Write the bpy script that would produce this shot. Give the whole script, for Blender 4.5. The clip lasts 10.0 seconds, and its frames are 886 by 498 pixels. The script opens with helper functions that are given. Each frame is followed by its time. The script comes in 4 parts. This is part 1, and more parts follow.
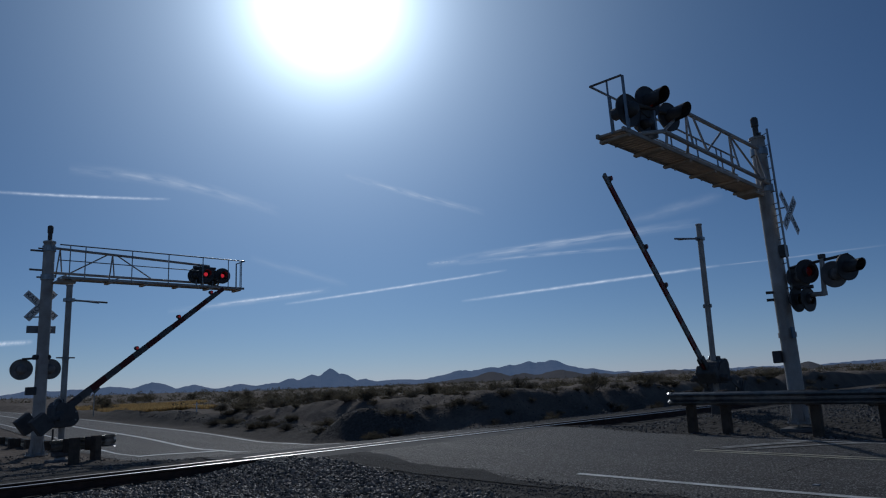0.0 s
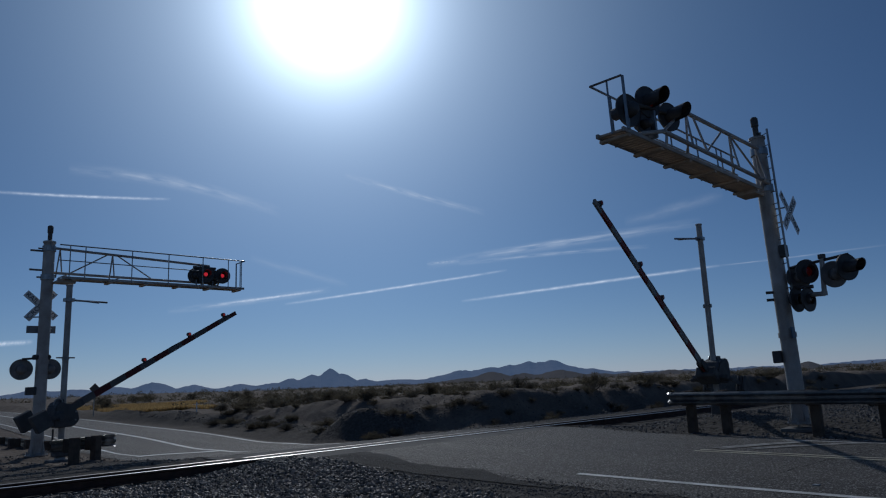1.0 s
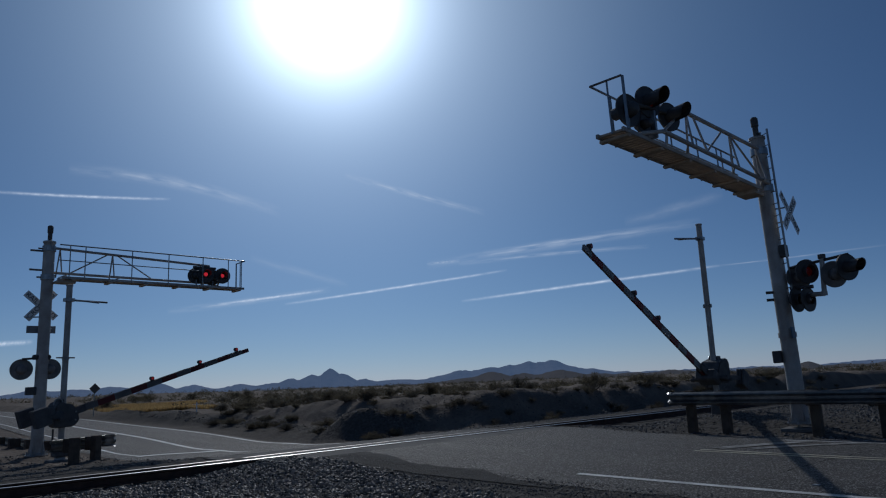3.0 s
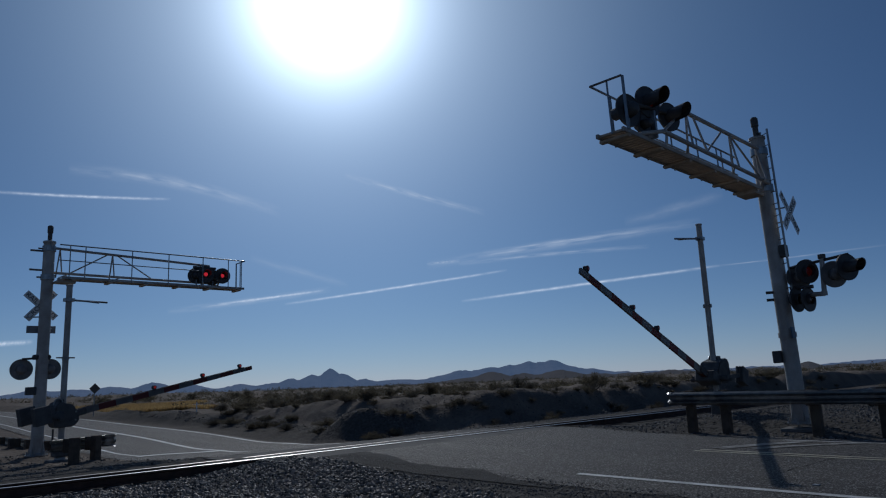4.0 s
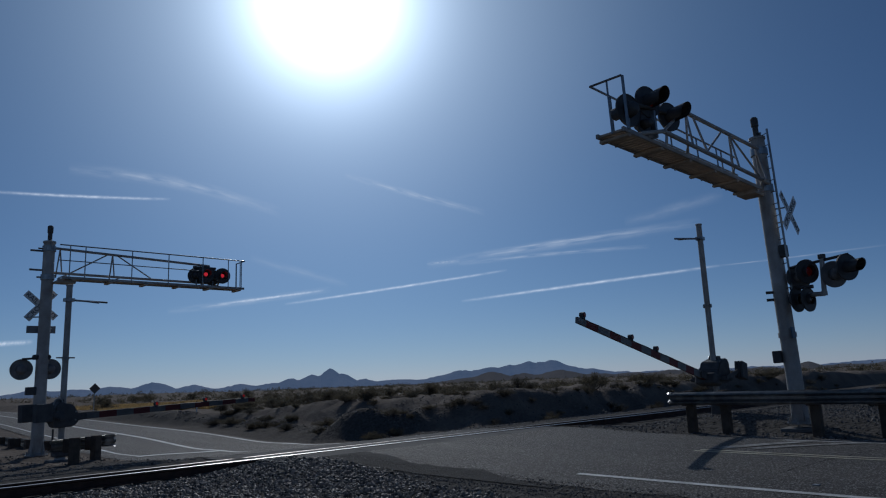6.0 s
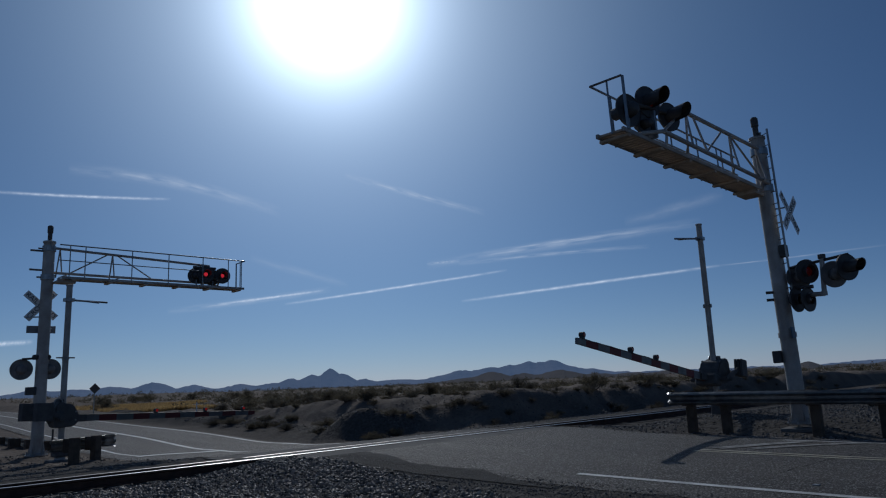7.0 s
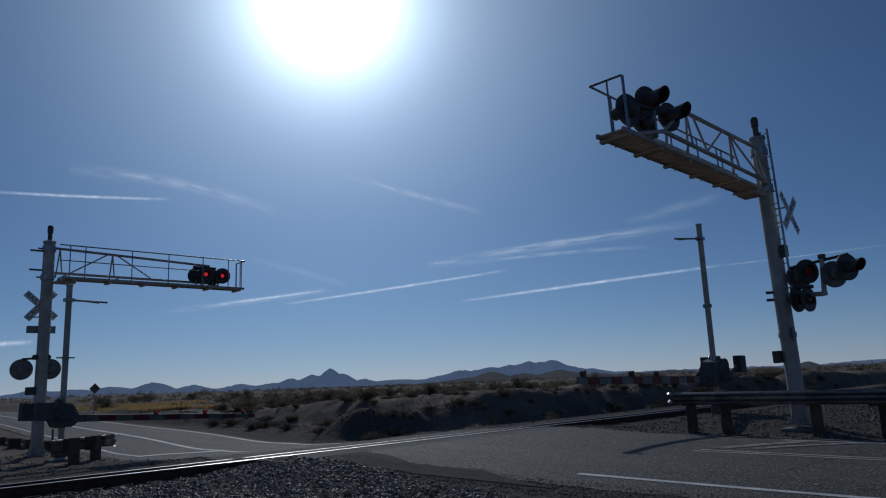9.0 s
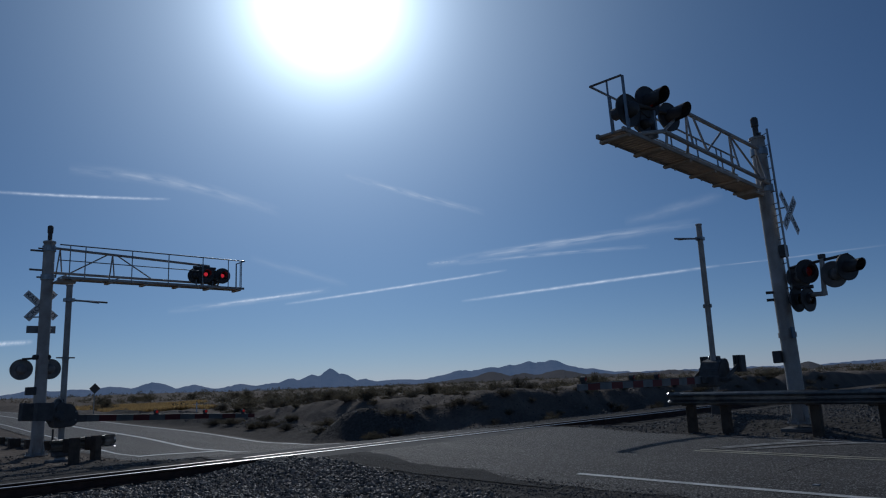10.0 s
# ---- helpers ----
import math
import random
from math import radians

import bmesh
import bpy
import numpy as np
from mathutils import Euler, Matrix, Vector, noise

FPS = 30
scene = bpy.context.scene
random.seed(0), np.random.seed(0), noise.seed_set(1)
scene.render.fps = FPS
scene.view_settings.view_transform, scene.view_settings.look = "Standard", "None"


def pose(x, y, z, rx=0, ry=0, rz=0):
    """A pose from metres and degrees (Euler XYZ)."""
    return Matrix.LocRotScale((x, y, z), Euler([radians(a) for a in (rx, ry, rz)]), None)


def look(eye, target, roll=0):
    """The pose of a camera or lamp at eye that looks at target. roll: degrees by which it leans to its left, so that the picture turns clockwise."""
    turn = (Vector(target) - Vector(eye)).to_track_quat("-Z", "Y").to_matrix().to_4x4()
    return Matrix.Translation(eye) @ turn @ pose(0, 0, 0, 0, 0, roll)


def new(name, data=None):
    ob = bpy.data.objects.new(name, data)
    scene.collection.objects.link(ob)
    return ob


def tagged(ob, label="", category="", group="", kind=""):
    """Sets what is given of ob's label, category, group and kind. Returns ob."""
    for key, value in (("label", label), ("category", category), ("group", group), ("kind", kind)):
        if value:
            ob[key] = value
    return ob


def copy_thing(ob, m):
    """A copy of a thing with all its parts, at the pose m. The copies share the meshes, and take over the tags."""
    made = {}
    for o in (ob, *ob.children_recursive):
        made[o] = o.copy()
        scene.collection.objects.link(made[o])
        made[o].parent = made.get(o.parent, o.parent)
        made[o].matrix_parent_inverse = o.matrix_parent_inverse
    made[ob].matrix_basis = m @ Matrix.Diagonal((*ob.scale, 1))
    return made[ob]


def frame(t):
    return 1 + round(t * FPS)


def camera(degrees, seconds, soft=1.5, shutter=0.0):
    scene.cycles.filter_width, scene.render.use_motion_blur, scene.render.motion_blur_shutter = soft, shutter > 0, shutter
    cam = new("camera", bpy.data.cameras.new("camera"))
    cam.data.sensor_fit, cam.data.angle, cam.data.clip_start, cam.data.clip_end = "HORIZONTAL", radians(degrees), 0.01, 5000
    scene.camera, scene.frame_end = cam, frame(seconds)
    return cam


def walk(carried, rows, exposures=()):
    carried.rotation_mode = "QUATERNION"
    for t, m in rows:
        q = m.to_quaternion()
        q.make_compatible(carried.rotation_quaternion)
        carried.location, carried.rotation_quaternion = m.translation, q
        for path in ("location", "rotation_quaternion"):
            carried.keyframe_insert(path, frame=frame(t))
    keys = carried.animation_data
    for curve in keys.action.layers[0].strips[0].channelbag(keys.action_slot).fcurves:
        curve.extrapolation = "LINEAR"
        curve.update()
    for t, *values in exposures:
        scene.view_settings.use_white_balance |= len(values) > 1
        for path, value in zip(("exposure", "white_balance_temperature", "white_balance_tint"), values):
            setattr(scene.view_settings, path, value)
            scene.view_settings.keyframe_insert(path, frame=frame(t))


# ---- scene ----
# X runs along the track, Y along the road away from the viewer, Z up
cam = camera(64.3, 10.0, soft=1.15)
EYE = (0.0, 0.0, 1.5)
VIEW = (0.6741, 0.7154, 0.1840)
CAM_POSE = look(EYE, (EYE[0] + VIEW[0], EYE[1] + VIEW[1], EYE[2] + VIEW[2]), -2.35)
walk(cam, [(0.0, CAM_POSE), (10.0, CAM_POSE)], exposures=[(0.0, -1.2, 5700, 10), (10.0, -1.2, 5700, 10)])

# ---- light ----
SUN_EL, SUN_AZ = radians(30.2), radians(34.05)          # azimuth from +Y towards +X
SUN_DIR = Vector((math.sin(SUN_AZ) * math.cos(SUN_EL), math.cos(SUN_AZ) * math.cos(SUN_EL), math.sin(SUN_EL)))
world = bpy.data.worlds.new("sky")
scene.world = world
world.use_nodes = True
wn, wl = world.node_tree.nodes, world.node_tree.links
sky = wn.new("ShaderNodeTexSky")
sky.sky_type = "NISHITA"
sky.sun_disc = False
sky.sun_elevation, sky.sun_rotation = SUN_EL, SUN_AZ
sky.altitude, sky.air_density, sky.dust_density, sky.ozone_density = 300.0, 0.85, 0.06, 6.4
wn["Background"].inputs[1].default_value = 0.069
# the bright aureole that thin haze spreads round the sun
tco = wn.new("ShaderNodeTexCoord")
dotp = wn.new("ShaderNodeVectorMath")
dotp.operation = "DOT_PRODUCT"
dotp.inputs[1].default_value = SUN_DIR
wl.new(tco.outputs["Generated"], dotp.inputs[0])
total = sky.outputs[0]
for power, amount in ((900.0, 220.0), (170.0, 48.0), (30.0, 13.0), (7.0, 3.8)):
    pw = wn.new("ShaderNodeMath")
    pw.operation = "POWER"
    pw.use_clamp = True
    pw.inputs[1].default_value = power
    wl.new(dotp.outputs["Value"], pw.inputs[0])
    sc = wn.new("ShaderNodeVectorMath")
    sc.operation = "SCALE"
    sc.inputs[0].default_value = (0.86 * amount, 0.95 * amount, 1.0 * amount) if power > 20 else (0.66 * amount, 0.95 * amount, 1.1 * amount)
    wl.new(pw.outputs[0], sc.inputs["Scale"])
    ad = wn.new("ShaderNodeVectorMath")
    wl.new(total, ad.inputs[0])
    wl.new(sc.outputs[0], ad.inputs[1])
    total = ad.outputs[0]
# pale blue haze that thickens evenly towards the whole horizon
sepz, flip, band, haze, hazy = wn.new("ShaderNodeSeparateXYZ"), wn.new("ShaderNodeMath"), wn.new("ShaderNodeMath"), wn.new("ShaderNodeVectorMath"), wn.new("ShaderNodeVectorMath")
wl.new(tco.outputs["Generated"], sepz.inputs[0])
flip.operation, flip.use_clamp, flip.inputs[0].default_value = "SUBTRACT", True, 1.0
wl.new(sepz.outputs["Z"], flip.inputs[1])
band.operation, band.inputs[1].default_value = "POWER", 13.0
wl.new(flip.outputs[0], band.inputs[0])
haze.operation, haze.inputs[0].default_value = "SCALE", (2.0, 2.0, 3.6)
wl.new(band.outputs[0], haze.inputs["Scale"])
wl.new(total, hazy.inputs[0])
wl.new(haze.outputs[0], hazy.inputs[1])
wl.new(hazy.outputs[0], wn["Background"].inputs[0])

sun_data = bpy.data.lights.new("sun", "SUN")
sun_data.energy, sun_data.angle, sun_data.color = 2.65, radians(0.5), (1.0, 0.92, 0.80)
sun = new("sun", sun_data)
sun.matrix_world = look((0, 0, 0), -SUN_DIR)


# ---- materials ----
def material(name, base, dark=None, rough=0.7, metal=0.0, scale=6.0, detail_scale=60.0, bump=0.2, spread=0.5, random_tint=0.0, island=False, coords="Object", spec=0.4, relief=0.02, streak=0.0, speckle=0.0):
    """A surface with variation at two scales and fine relief."""
    m = bpy.data.materials.new(name)
    m.use_nodes = True
    n, l = m.node_tree.nodes, m.node_tree.links
    b = n["Principled BSDF"]
    b.inputs["Roughness"].default_value, b.inputs["Metallic"].default_value = rough, metal
    b.inputs["Specular IOR Level"].default_value = spec
    tc = n.new("ShaderNodeTexCoord")
    big, small = n.new("ShaderNodeTexNoise"), n.new("ShaderNodeTexNoise")
    for tex, sc in ((big, scale), (small, detail_scale)):
        tex.inputs["Scale"].default_value, tex.inputs["Detail"].default_value = sc, 4.0
        l.new(tc.outputs[coords], tex.inputs["Vector"])
    if streak:
        mp = n.new("ShaderNodeMapping")
        mp.inputs["Scale"].default_value = (1.0, streak, 1.0)
        l.new(tc.outputs[coords], mp.inputs[0])
        l.new(mp.outputs[0], big.inputs["Vector"])
    add = n.new("ShaderNodeMath")
    add.operation = "MULTIPLY_ADD"
    add.inputs[1].default_value = 0.45
    l.new(small.outputs["Fac"], add.inputs[0])
    l.new(big.outputs["Fac"], add.inputs[2])
    mr = n.new("ShaderNodeMapRange")
    mr.inputs["From Min"].default_value, mr.inputs["From Max"].default_value = 0.72 - spread * 0.5, 0.72 + spread * 0.5
    l.new(add.outputs[0], mr.inputs["Value"])
    mix = n.new("ShaderNodeMix")
    mix.data_type = "RGBA"
    dark = dark or tuple(c * 0.6 for c in base)
    mix.inputs["A"].default_value, mix.inputs["B"].default_value = (*dark, 1), (*base, 1)
    l.new(mr.outputs[0], mix.inputs["Factor"])
    out = mix.outputs["Result"]
    # pale aggregate chips, with sun glints put into their colour too
    if speckle:
        vo = n.new("ShaderNodeTexVoronoi")
        vo.inputs["Scale"].default_value = 55.0
        l.new(tc.outputs[coords], vo.inputs["Vector"])
        hs = n.new("ShaderNodeSeparateColor")
        l.new(vo.outputs["Color"], hs.inputs[0])
        pick = n.new("ShaderNodeMapRange")
        pick.inputs["From Min"].default_value, pick.inputs["From Max"].default_value, pick.inputs["To Max"].default_value = 0.72, 1.0, speckle
        l.new(hs.outputs[0], pick.inputs["Value"])
        chip = n.new("ShaderNodeMix")
        chip.data_type = "RGBA"
        chip.inputs["B"].default_value = (0.30, 0.29, 0.27, 1)
        l.new(pick.outputs[0], chip.inputs["Factor"])
        l.new(out, chip.inputs["A"])
        out = chip.outputs["Result"]
    if random_tint:
        src = n.new("ShaderNodeNewGeometry").outputs["Random Per Island"] if island else n.new("ShaderNodeObjectInfo").outputs["Random"]
        hsv = n.new("ShaderNodeHueSaturation")
        rr = n.new("ShaderNodeMapRange")
        rr.inputs["To Min"].default_value, rr.inputs["To Max"].default_value = 1 - random_tint, 1 + random_tint
        l.new(src, rr.inputs["Value"])
        l.new(rr.outputs[0], hsv.inputs["Value"])
        l.new(out, hsv.inputs["Color"])
        out = hsv.outputs["Color"]
    l.new(out, b.inputs["Base Color"])
    if bump:
        bp = n.new("ShaderNodeBump")
        bp.inputs["Strength"].default_value, bp.inputs["Distance"].default_value = bump, relief
        l.new(small.outputs["Fac"], bp.inputs["Height"])
        l.new(bp.outputs[0], b.inputs["Normal"])
    return m


def glow(name, color, strength, base=(0.3, 0.01, 0.01)):
    m = bpy.data.materials.new(name)
    m.use_nodes = True
    b = m.node_tree.nodes["Principled BSDF"]
    b.inputs["Base Color"].default_value = (*base, 1)
    b.inputs["Emission Color"].default_value = (*color, 1)
    b.inputs["Emission Strength"].default_value = strength
    b.inputs["Roughness"].default_value = 0.15
    return m


def stripes(name, period, white=(0.27, 0.27, 0.26), grime=(0.15, 0.15, 0.145), red=(0.165, 0.018, 0.018)):
    """Red and white retroreflective blocks along a gate arm (local X)."""
    m = material(name, white, grime, rough=0.55, scale=3, detail_scale=80, bump=0.05)
    n, l = m.node_tree.nodes, m.node_tree.links
    tc = n.new("ShaderNodeTexCoord")
    sep = n.new("ShaderNodeSeparateXYZ")
    l.new(tc.outputs["Object"], sep.inputs[0])
    mod = n.new("ShaderNodeMath")
    mod.operation = "PINGPONG"
    mod.inputs[1].default_value = period
    l.new(sep.outputs["X"], mod.inputs[0])
    gt = n.new("ShaderNodeMath")
    gt.operation = "GREATER_THAN"
    gt.inputs[1].default_value = period * 0.5
    l.new(mod.outputs[0], gt.inputs[0])
    b = n["Principled BSDF"]
    old = b.inputs["Base Color"].links[0].from_socket
    mix = n.new("ShaderNodeMix")
    mix.data_type = "RGBA"
    mix.inputs["B"].default_value = (*red, 1)
    l.new(gt.outputs[0], mix.inputs["Factor"])
    l.new(old, mix.inputs["A"])
    l.new(mix.outputs["Result"], b.inputs["Base Color"])
    return m


MAT = {
    "asphalt": material("asphalt", (0.068, 0.060, 0.051), (0.035, 0.031, 0.027), rough=0.76, scale=1.1, detail_scale=28, bump=0.9, spread=0.42, spec=0.24, relief=0.06, streak=0.05, speckle=0.95),
    "shoulder": material("gravel_shoulder", (0.10, 0.09, 0.078), (0.045, 0.042, 0.038), rough=0.95, scale=2, detail_scale=30, bump=0.9),
    "dirt": material("desert_dirt", (0.225, 0.184, 0.145), (0.115, 0.096, 0.079), rough=1.0, spec=0.08, scale=0.6, detail_scale=7, bump=1.0, spread=0.42, relief=0.07),
    "paint": material("road_paint", (0.84, 0.84, 0.80), (0.38, 0.38, 0.36), rough=0.7, spec=0.2, scale=2.2, detail_scale=24, bump=0.4, spread=0.5),
    "worn_paint": material("worn_road_paint", (0.38, 0.375, 0.35), (0.09, 0.088, 0.085), rough=0.8, spec=0.15, scale=4, detail_scale=30, bump=0.4, spread=0.4),
    "yellow_paint": material("yellow_paint", (0.60, 0.55, 0.40), (0.25, 0.23, 0.16), rough=0.6, scale=3, detail_scale=30, bump=0.3, spread=0.55),
    "stone": material("ballast_stone", (0.30, 0.25, 0.20), (0.075, 0.064, 0.054), rough=0.6, scale=9, detail_scale=60, bump=0.4, random_tint=0.75, island=True),
    "rail_side": material("rusty_rail", (0.11, 0.06, 0.042), (0.05, 0.033, 0.027), rough=0.8, metal=0.3, scale=5, detail_scale=50, bump=0.4),
    "rail_top": material("polished_rail", (0.66, 0.65, 0.64), (0.5, 0.49, 0.48), rough=0.36, metal=1.0, scale=2, detail_scale=80, bump=0.03),
    "rail_worn": material("dull_rail_head", (0.42, 0.40, 0.38), (0.26, 0.24, 0.22), rough=0.44, metal=1.0, scale=2, detail_scale=80, bump=0.05),
    "tie": material("old_tie", (0.09, 0.075, 0.062), (0.04, 0.034, 0.03), rough=0.9, scale=5, detail_scale=40, bump=0.6, random_tint=0.25),
    "panel": material("crossing_panel", (0.075, 0.073, 0.071), (0.04, 0.04, 0.04), spec=0.22, rough=0.88, scale=2, detail_scale=40, bump=0.3, random_tint=0.12),
    "aluminium": material("aged_aluminium", (0.50, 0.485, 0.46), (0.31, 0.27, 0.23), rough=0.6, metal=0.15, scale=2.5, detail_scale=40, bump=0.08),
    "galv": material("galvanised_steel", (0.34, 0.345, 0.35), (0.20, 0.205, 0.21), rough=0.34, metal=0.8, scale=7, detail_scale=50, bump=0.06),
    "grating": material("walkway_steel", (0.60, 0.50, 0.39), (0.38, 0.31, 0.24), rough=0.75, metal=0.0, scale=4, detail_scale=40, bump=0.15),
    "black": material("black_enamel", (0.085, 0.082, 0.080), (0.048, 0.046, 0.046), rough=0.5, scale=4, detail_scale=50, bump=0.08),
    "housing": material("grey_cast_housing", (0.12, 0.118, 0.115), (0.065, 0.064, 0.062), rough=0.75, metal=0.0, scale=5, detail_scale=40, bump=0.15),
    "disc_back": material("weathered_disc_back", (0.27, 0.255, 0.24), (0.15, 0.142, 0.135), rough=0.6, metal=0.1, scale=5, detail_scale=40, bump=0.1),
    "white": material("white_sheeting", (0.92, 0.92, 0.90), (0.82, 0.82, 0.80), rough=0.5, scale=4, detail_scale=60, bump=0.04),
    "old_asphalt": material("old_asphalt", (0.044, 0.042, 0.040), (0.024, 0.023, 0.022), rough=0.9, spec=0.15, scale=1.6, detail_scale=30, bump=0.8, spread=0.5, relief=0.05),
    "letters": material("black_letters", (0.02, 0.02, 0.022), rough=0.6, bump=0.0),
    "wood": material("weathered_post", (0.15, 0.112, 0.082), (0.07, 0.054, 0.042), rough=0.95, spec=0.15, scale=6, detail_scale=45, bump=0.5, random_tint=0.2),
    "concrete": material("concrete", (0.22, 0.21, 0.195), (0.12, 0.115, 0.11), rough=0.85, scale=4, detail_scale=40, bump=0.35),
    "orange": material("faded_sign", (0.17, 0.135, 0.105), (0.10, 0.085, 0.07), rough=0.5, scale=5, detail_scale=40, bump=0.03),
    "bush": material("creosote_leaf", (0.175, 0.148, 0.10), (0.09, 0.08, 0.054), rough=0.8, scale=2, detail_scale=20, bump=0.0, random_tint=0.4, island=True),
    "twig": material("grey_twig", (0.10, 0.085, 0.07), (0.05, 0.044, 0.038), rough=0.9, scale=8, detail_scale=40, bump=0.2),
    "grass": material("dry_grass", (0.52, 0.36, 0.15), (0.32, 0.22, 0.10), rough=0.85, scale=0.3, detail_scale=6, bump=0.0, random_tint=0.3, island=True),
    "plate_blue": material("blue_plate", (0.10, 0.16, 0.24), (0.06, 0.10, 0.15), rough=0.5, bump=0.03),
    "plate_grey": material("grey_plate", (0.30, 0.31, 0.32), (0.2, 0.21, 0.22), rough=0.55, metal=0.3, bump=0.04),
    "stone_dark": material("verge_stone", (0.17, 0.158, 0.145), (0.07, 0.066, 0.062), rough=0.8, scale=9, detail_scale=60, bump=0.4, random_tint=0.5, island=True),
    "tar": material("crack_tar", (0.016, 0.016, 0.017), rough=1.0, spec=0.0, scale=4, detail_scale=40, bump=0.1),
    "lens_off": glow("dark_lens", (1.0, 0.03, 0.03), 0.0, (0.018, 0.006, 0.006)),
    "stripe": stripes("gate_arm_sheeting", 0.54),
    # darker copy of the arm sheeting, for the far gate
    "stripe_dull": stripes("darker_arm_sheeting", 0.54, (0.15, 0.145, 0.14), (0.08, 0.078, 0.075), (0.10, 0.016, 0.015)),
    "lens_red": glow("red_lens_lit", (1.0, 0.04, 0.06), 0.95),
    "lens_dim": glow("red_lens_dim", (1.0, 0.03, 0.03), 0.016, (0.10, 0.008, 0.008)),
    "lens_arm": glow("red_arm_lens", (1.0, 0.05, 0.04), 0.22, (0.12, 0.01, 0.01)),
}


def leafy(m, amount):
    """Lets light pass through thin leaves."""
    n, l = m.node_tree.nodes, m.node_tree.links
    b = n["Principled BSDF"]
    tr, mx = n.new("ShaderNodeBsdfTranslucent"), n.new("ShaderNodeMixShader")
    l.new(b.inputs["Base Color"].links[0].from_socket, tr.inputs["Color"])
    mx.inputs[0].default_value = amount
    l.new(b.outputs[0], mx.inputs[1])
    l.new(tr.outputs[0], mx.inputs[2])
    l.new(mx.outputs[0], n["Material Output"].inputs["Surface"])


def verge_gravel_shade(m, base, dark):
    """Grey gravelly soil beside the track and road, darkened for the shade there too, blended into the desert dirt by
    the mesh's verge attribute.
    """
    n, l = m.node_tree.nodes, m.node_tree.links
    b = n["Principled BSDF"]
    old = b.inputs["Base Color"].links[0].from_socket
    at = n.new("ShaderNodeAttribute")
    at.attribute_name = "verge"
    tc, tex = n.new("ShaderNodeTexCoord"), n.new("ShaderNodeTexNoise")
    tex.inputs["Scale"].default_value, tex.inputs["Detail"].default_value = 9.0, 6.0
    l.new(tc.outputs["Object"], tex.inputs["Vector"])
    mr = n.new("ShaderNodeMapRange")
    mr.inputs["From Min"].default_value, mr.inputs["From Max"].default_value = 0.36, 0.66
    l.new(tex.outputs["Fac"], mr.inputs["Value"])
    soil, mix = n.new("ShaderNodeMix"), n.new("ShaderNodeMix")
    soil.data_type = mix.data_type = "RGBA"
    soil.inputs["A"].default_value, soil.inputs["B"].default_value = (*dark, 1), (*base, 1)
    l.new(mr.outputs[0], soil.inputs["Factor"])
    l.new(at.outputs["Fac"], mix.inputs["Factor"])
    l.new(old, mix.inputs["A"])
    l.new(soil.outputs["Result"], mix.inputs["B"])
    l.new(mix.outputs["Result"], b.inputs["Base Color"])


# gravel tones with the shade by mast and guardrail put into them
verge_gravel_shade(MAT["dirt"], (0.115, 0.104, 0.092), (0.045, 0.042, 0.038))
leafy(MAT["bush"], 0.45)
leafy(MAT["grass"], 0.5)


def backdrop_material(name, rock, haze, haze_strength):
    """Far rock under distance haze: the air's light is painted in as an even emission over the lit rock."""
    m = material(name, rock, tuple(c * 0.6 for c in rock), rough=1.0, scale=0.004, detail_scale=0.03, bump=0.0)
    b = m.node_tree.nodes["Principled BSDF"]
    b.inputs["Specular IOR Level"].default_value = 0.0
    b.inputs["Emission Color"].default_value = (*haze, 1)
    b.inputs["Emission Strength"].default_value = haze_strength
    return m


# bluish emission colours paint the haze onto both ridges
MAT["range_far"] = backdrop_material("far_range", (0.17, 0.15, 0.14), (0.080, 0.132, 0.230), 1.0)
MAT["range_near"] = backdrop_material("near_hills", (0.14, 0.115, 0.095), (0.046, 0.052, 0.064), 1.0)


# ---- mesh helpers ----
def finish(name, bm, mat, parent=None, smooth=False):
    me = bpy.data.meshes.new(name)
    bm.normal_update()
    bm.to_mesh(me)
    bm.free()
    for m in (mat if isinstance(mat, (list, tuple)) else [mat]):
        me.materials.append(MAT[m] if isinstance(m, str) else m)
    if smooth:
        me.polygons.foreach_set("use_smooth", [True] * len(me.polygons))
    ob = new(name, me)
    ob.parent = parent
    return ob


def part(name, bm, mat, parent, label="", smooth=False):
    return tagged(finish(name, bm, mat, parent, smooth), label)


def empty(name, m, label, category, group="", kind=""):
    ob = new(name)
    ob.matrix_world = m
    return tagged(ob, label, category, group, kind)


def box(bm, x0, x1, y0, y1, z0, z1, m=None, bevel=0.0, mi=0):
    r = bmesh.ops.create_cube(bm, size=1.0, matrix=(m or Matrix()) @ Matrix.LocRotScale(((x0 + x1) / 2, (y0 + y1) / 2, (z0 + z1) / 2), None, (x1 - x0, y1 - y0, z1 - z0)))
    faces = list({f for v in r["verts"] for f in v.link_faces})
    for f in faces:
        f.material_index = mi
    if bevel:
        edges = list({e for v in r["verts"] for e in v.link_edges})
        bmesh.ops.bevel(bm, geom=edges, offset=bevel, segments=1, affect="EDGES")
    return bm


def tube(bm, p0, p1, r0, r1=None, seg=12, mi=0):
    p0, p1 = Vector(p0), Vector(p1)
    d = p1 - p0
    m = Matrix.Translation((p0 + p1) / 2) @ d.to_track_quat("Z", "Y").to_matrix().to_4x4()
    r = bmesh.ops.create_cone(bm, cap_ends=True, segments=seg, radius1=r0, radius2=r0 if r1 is None else r1, depth=d.length, matrix=m)
    for f in {f for v in r["verts"] for f in v.link_faces}:
        f.material_index = mi
    return bm


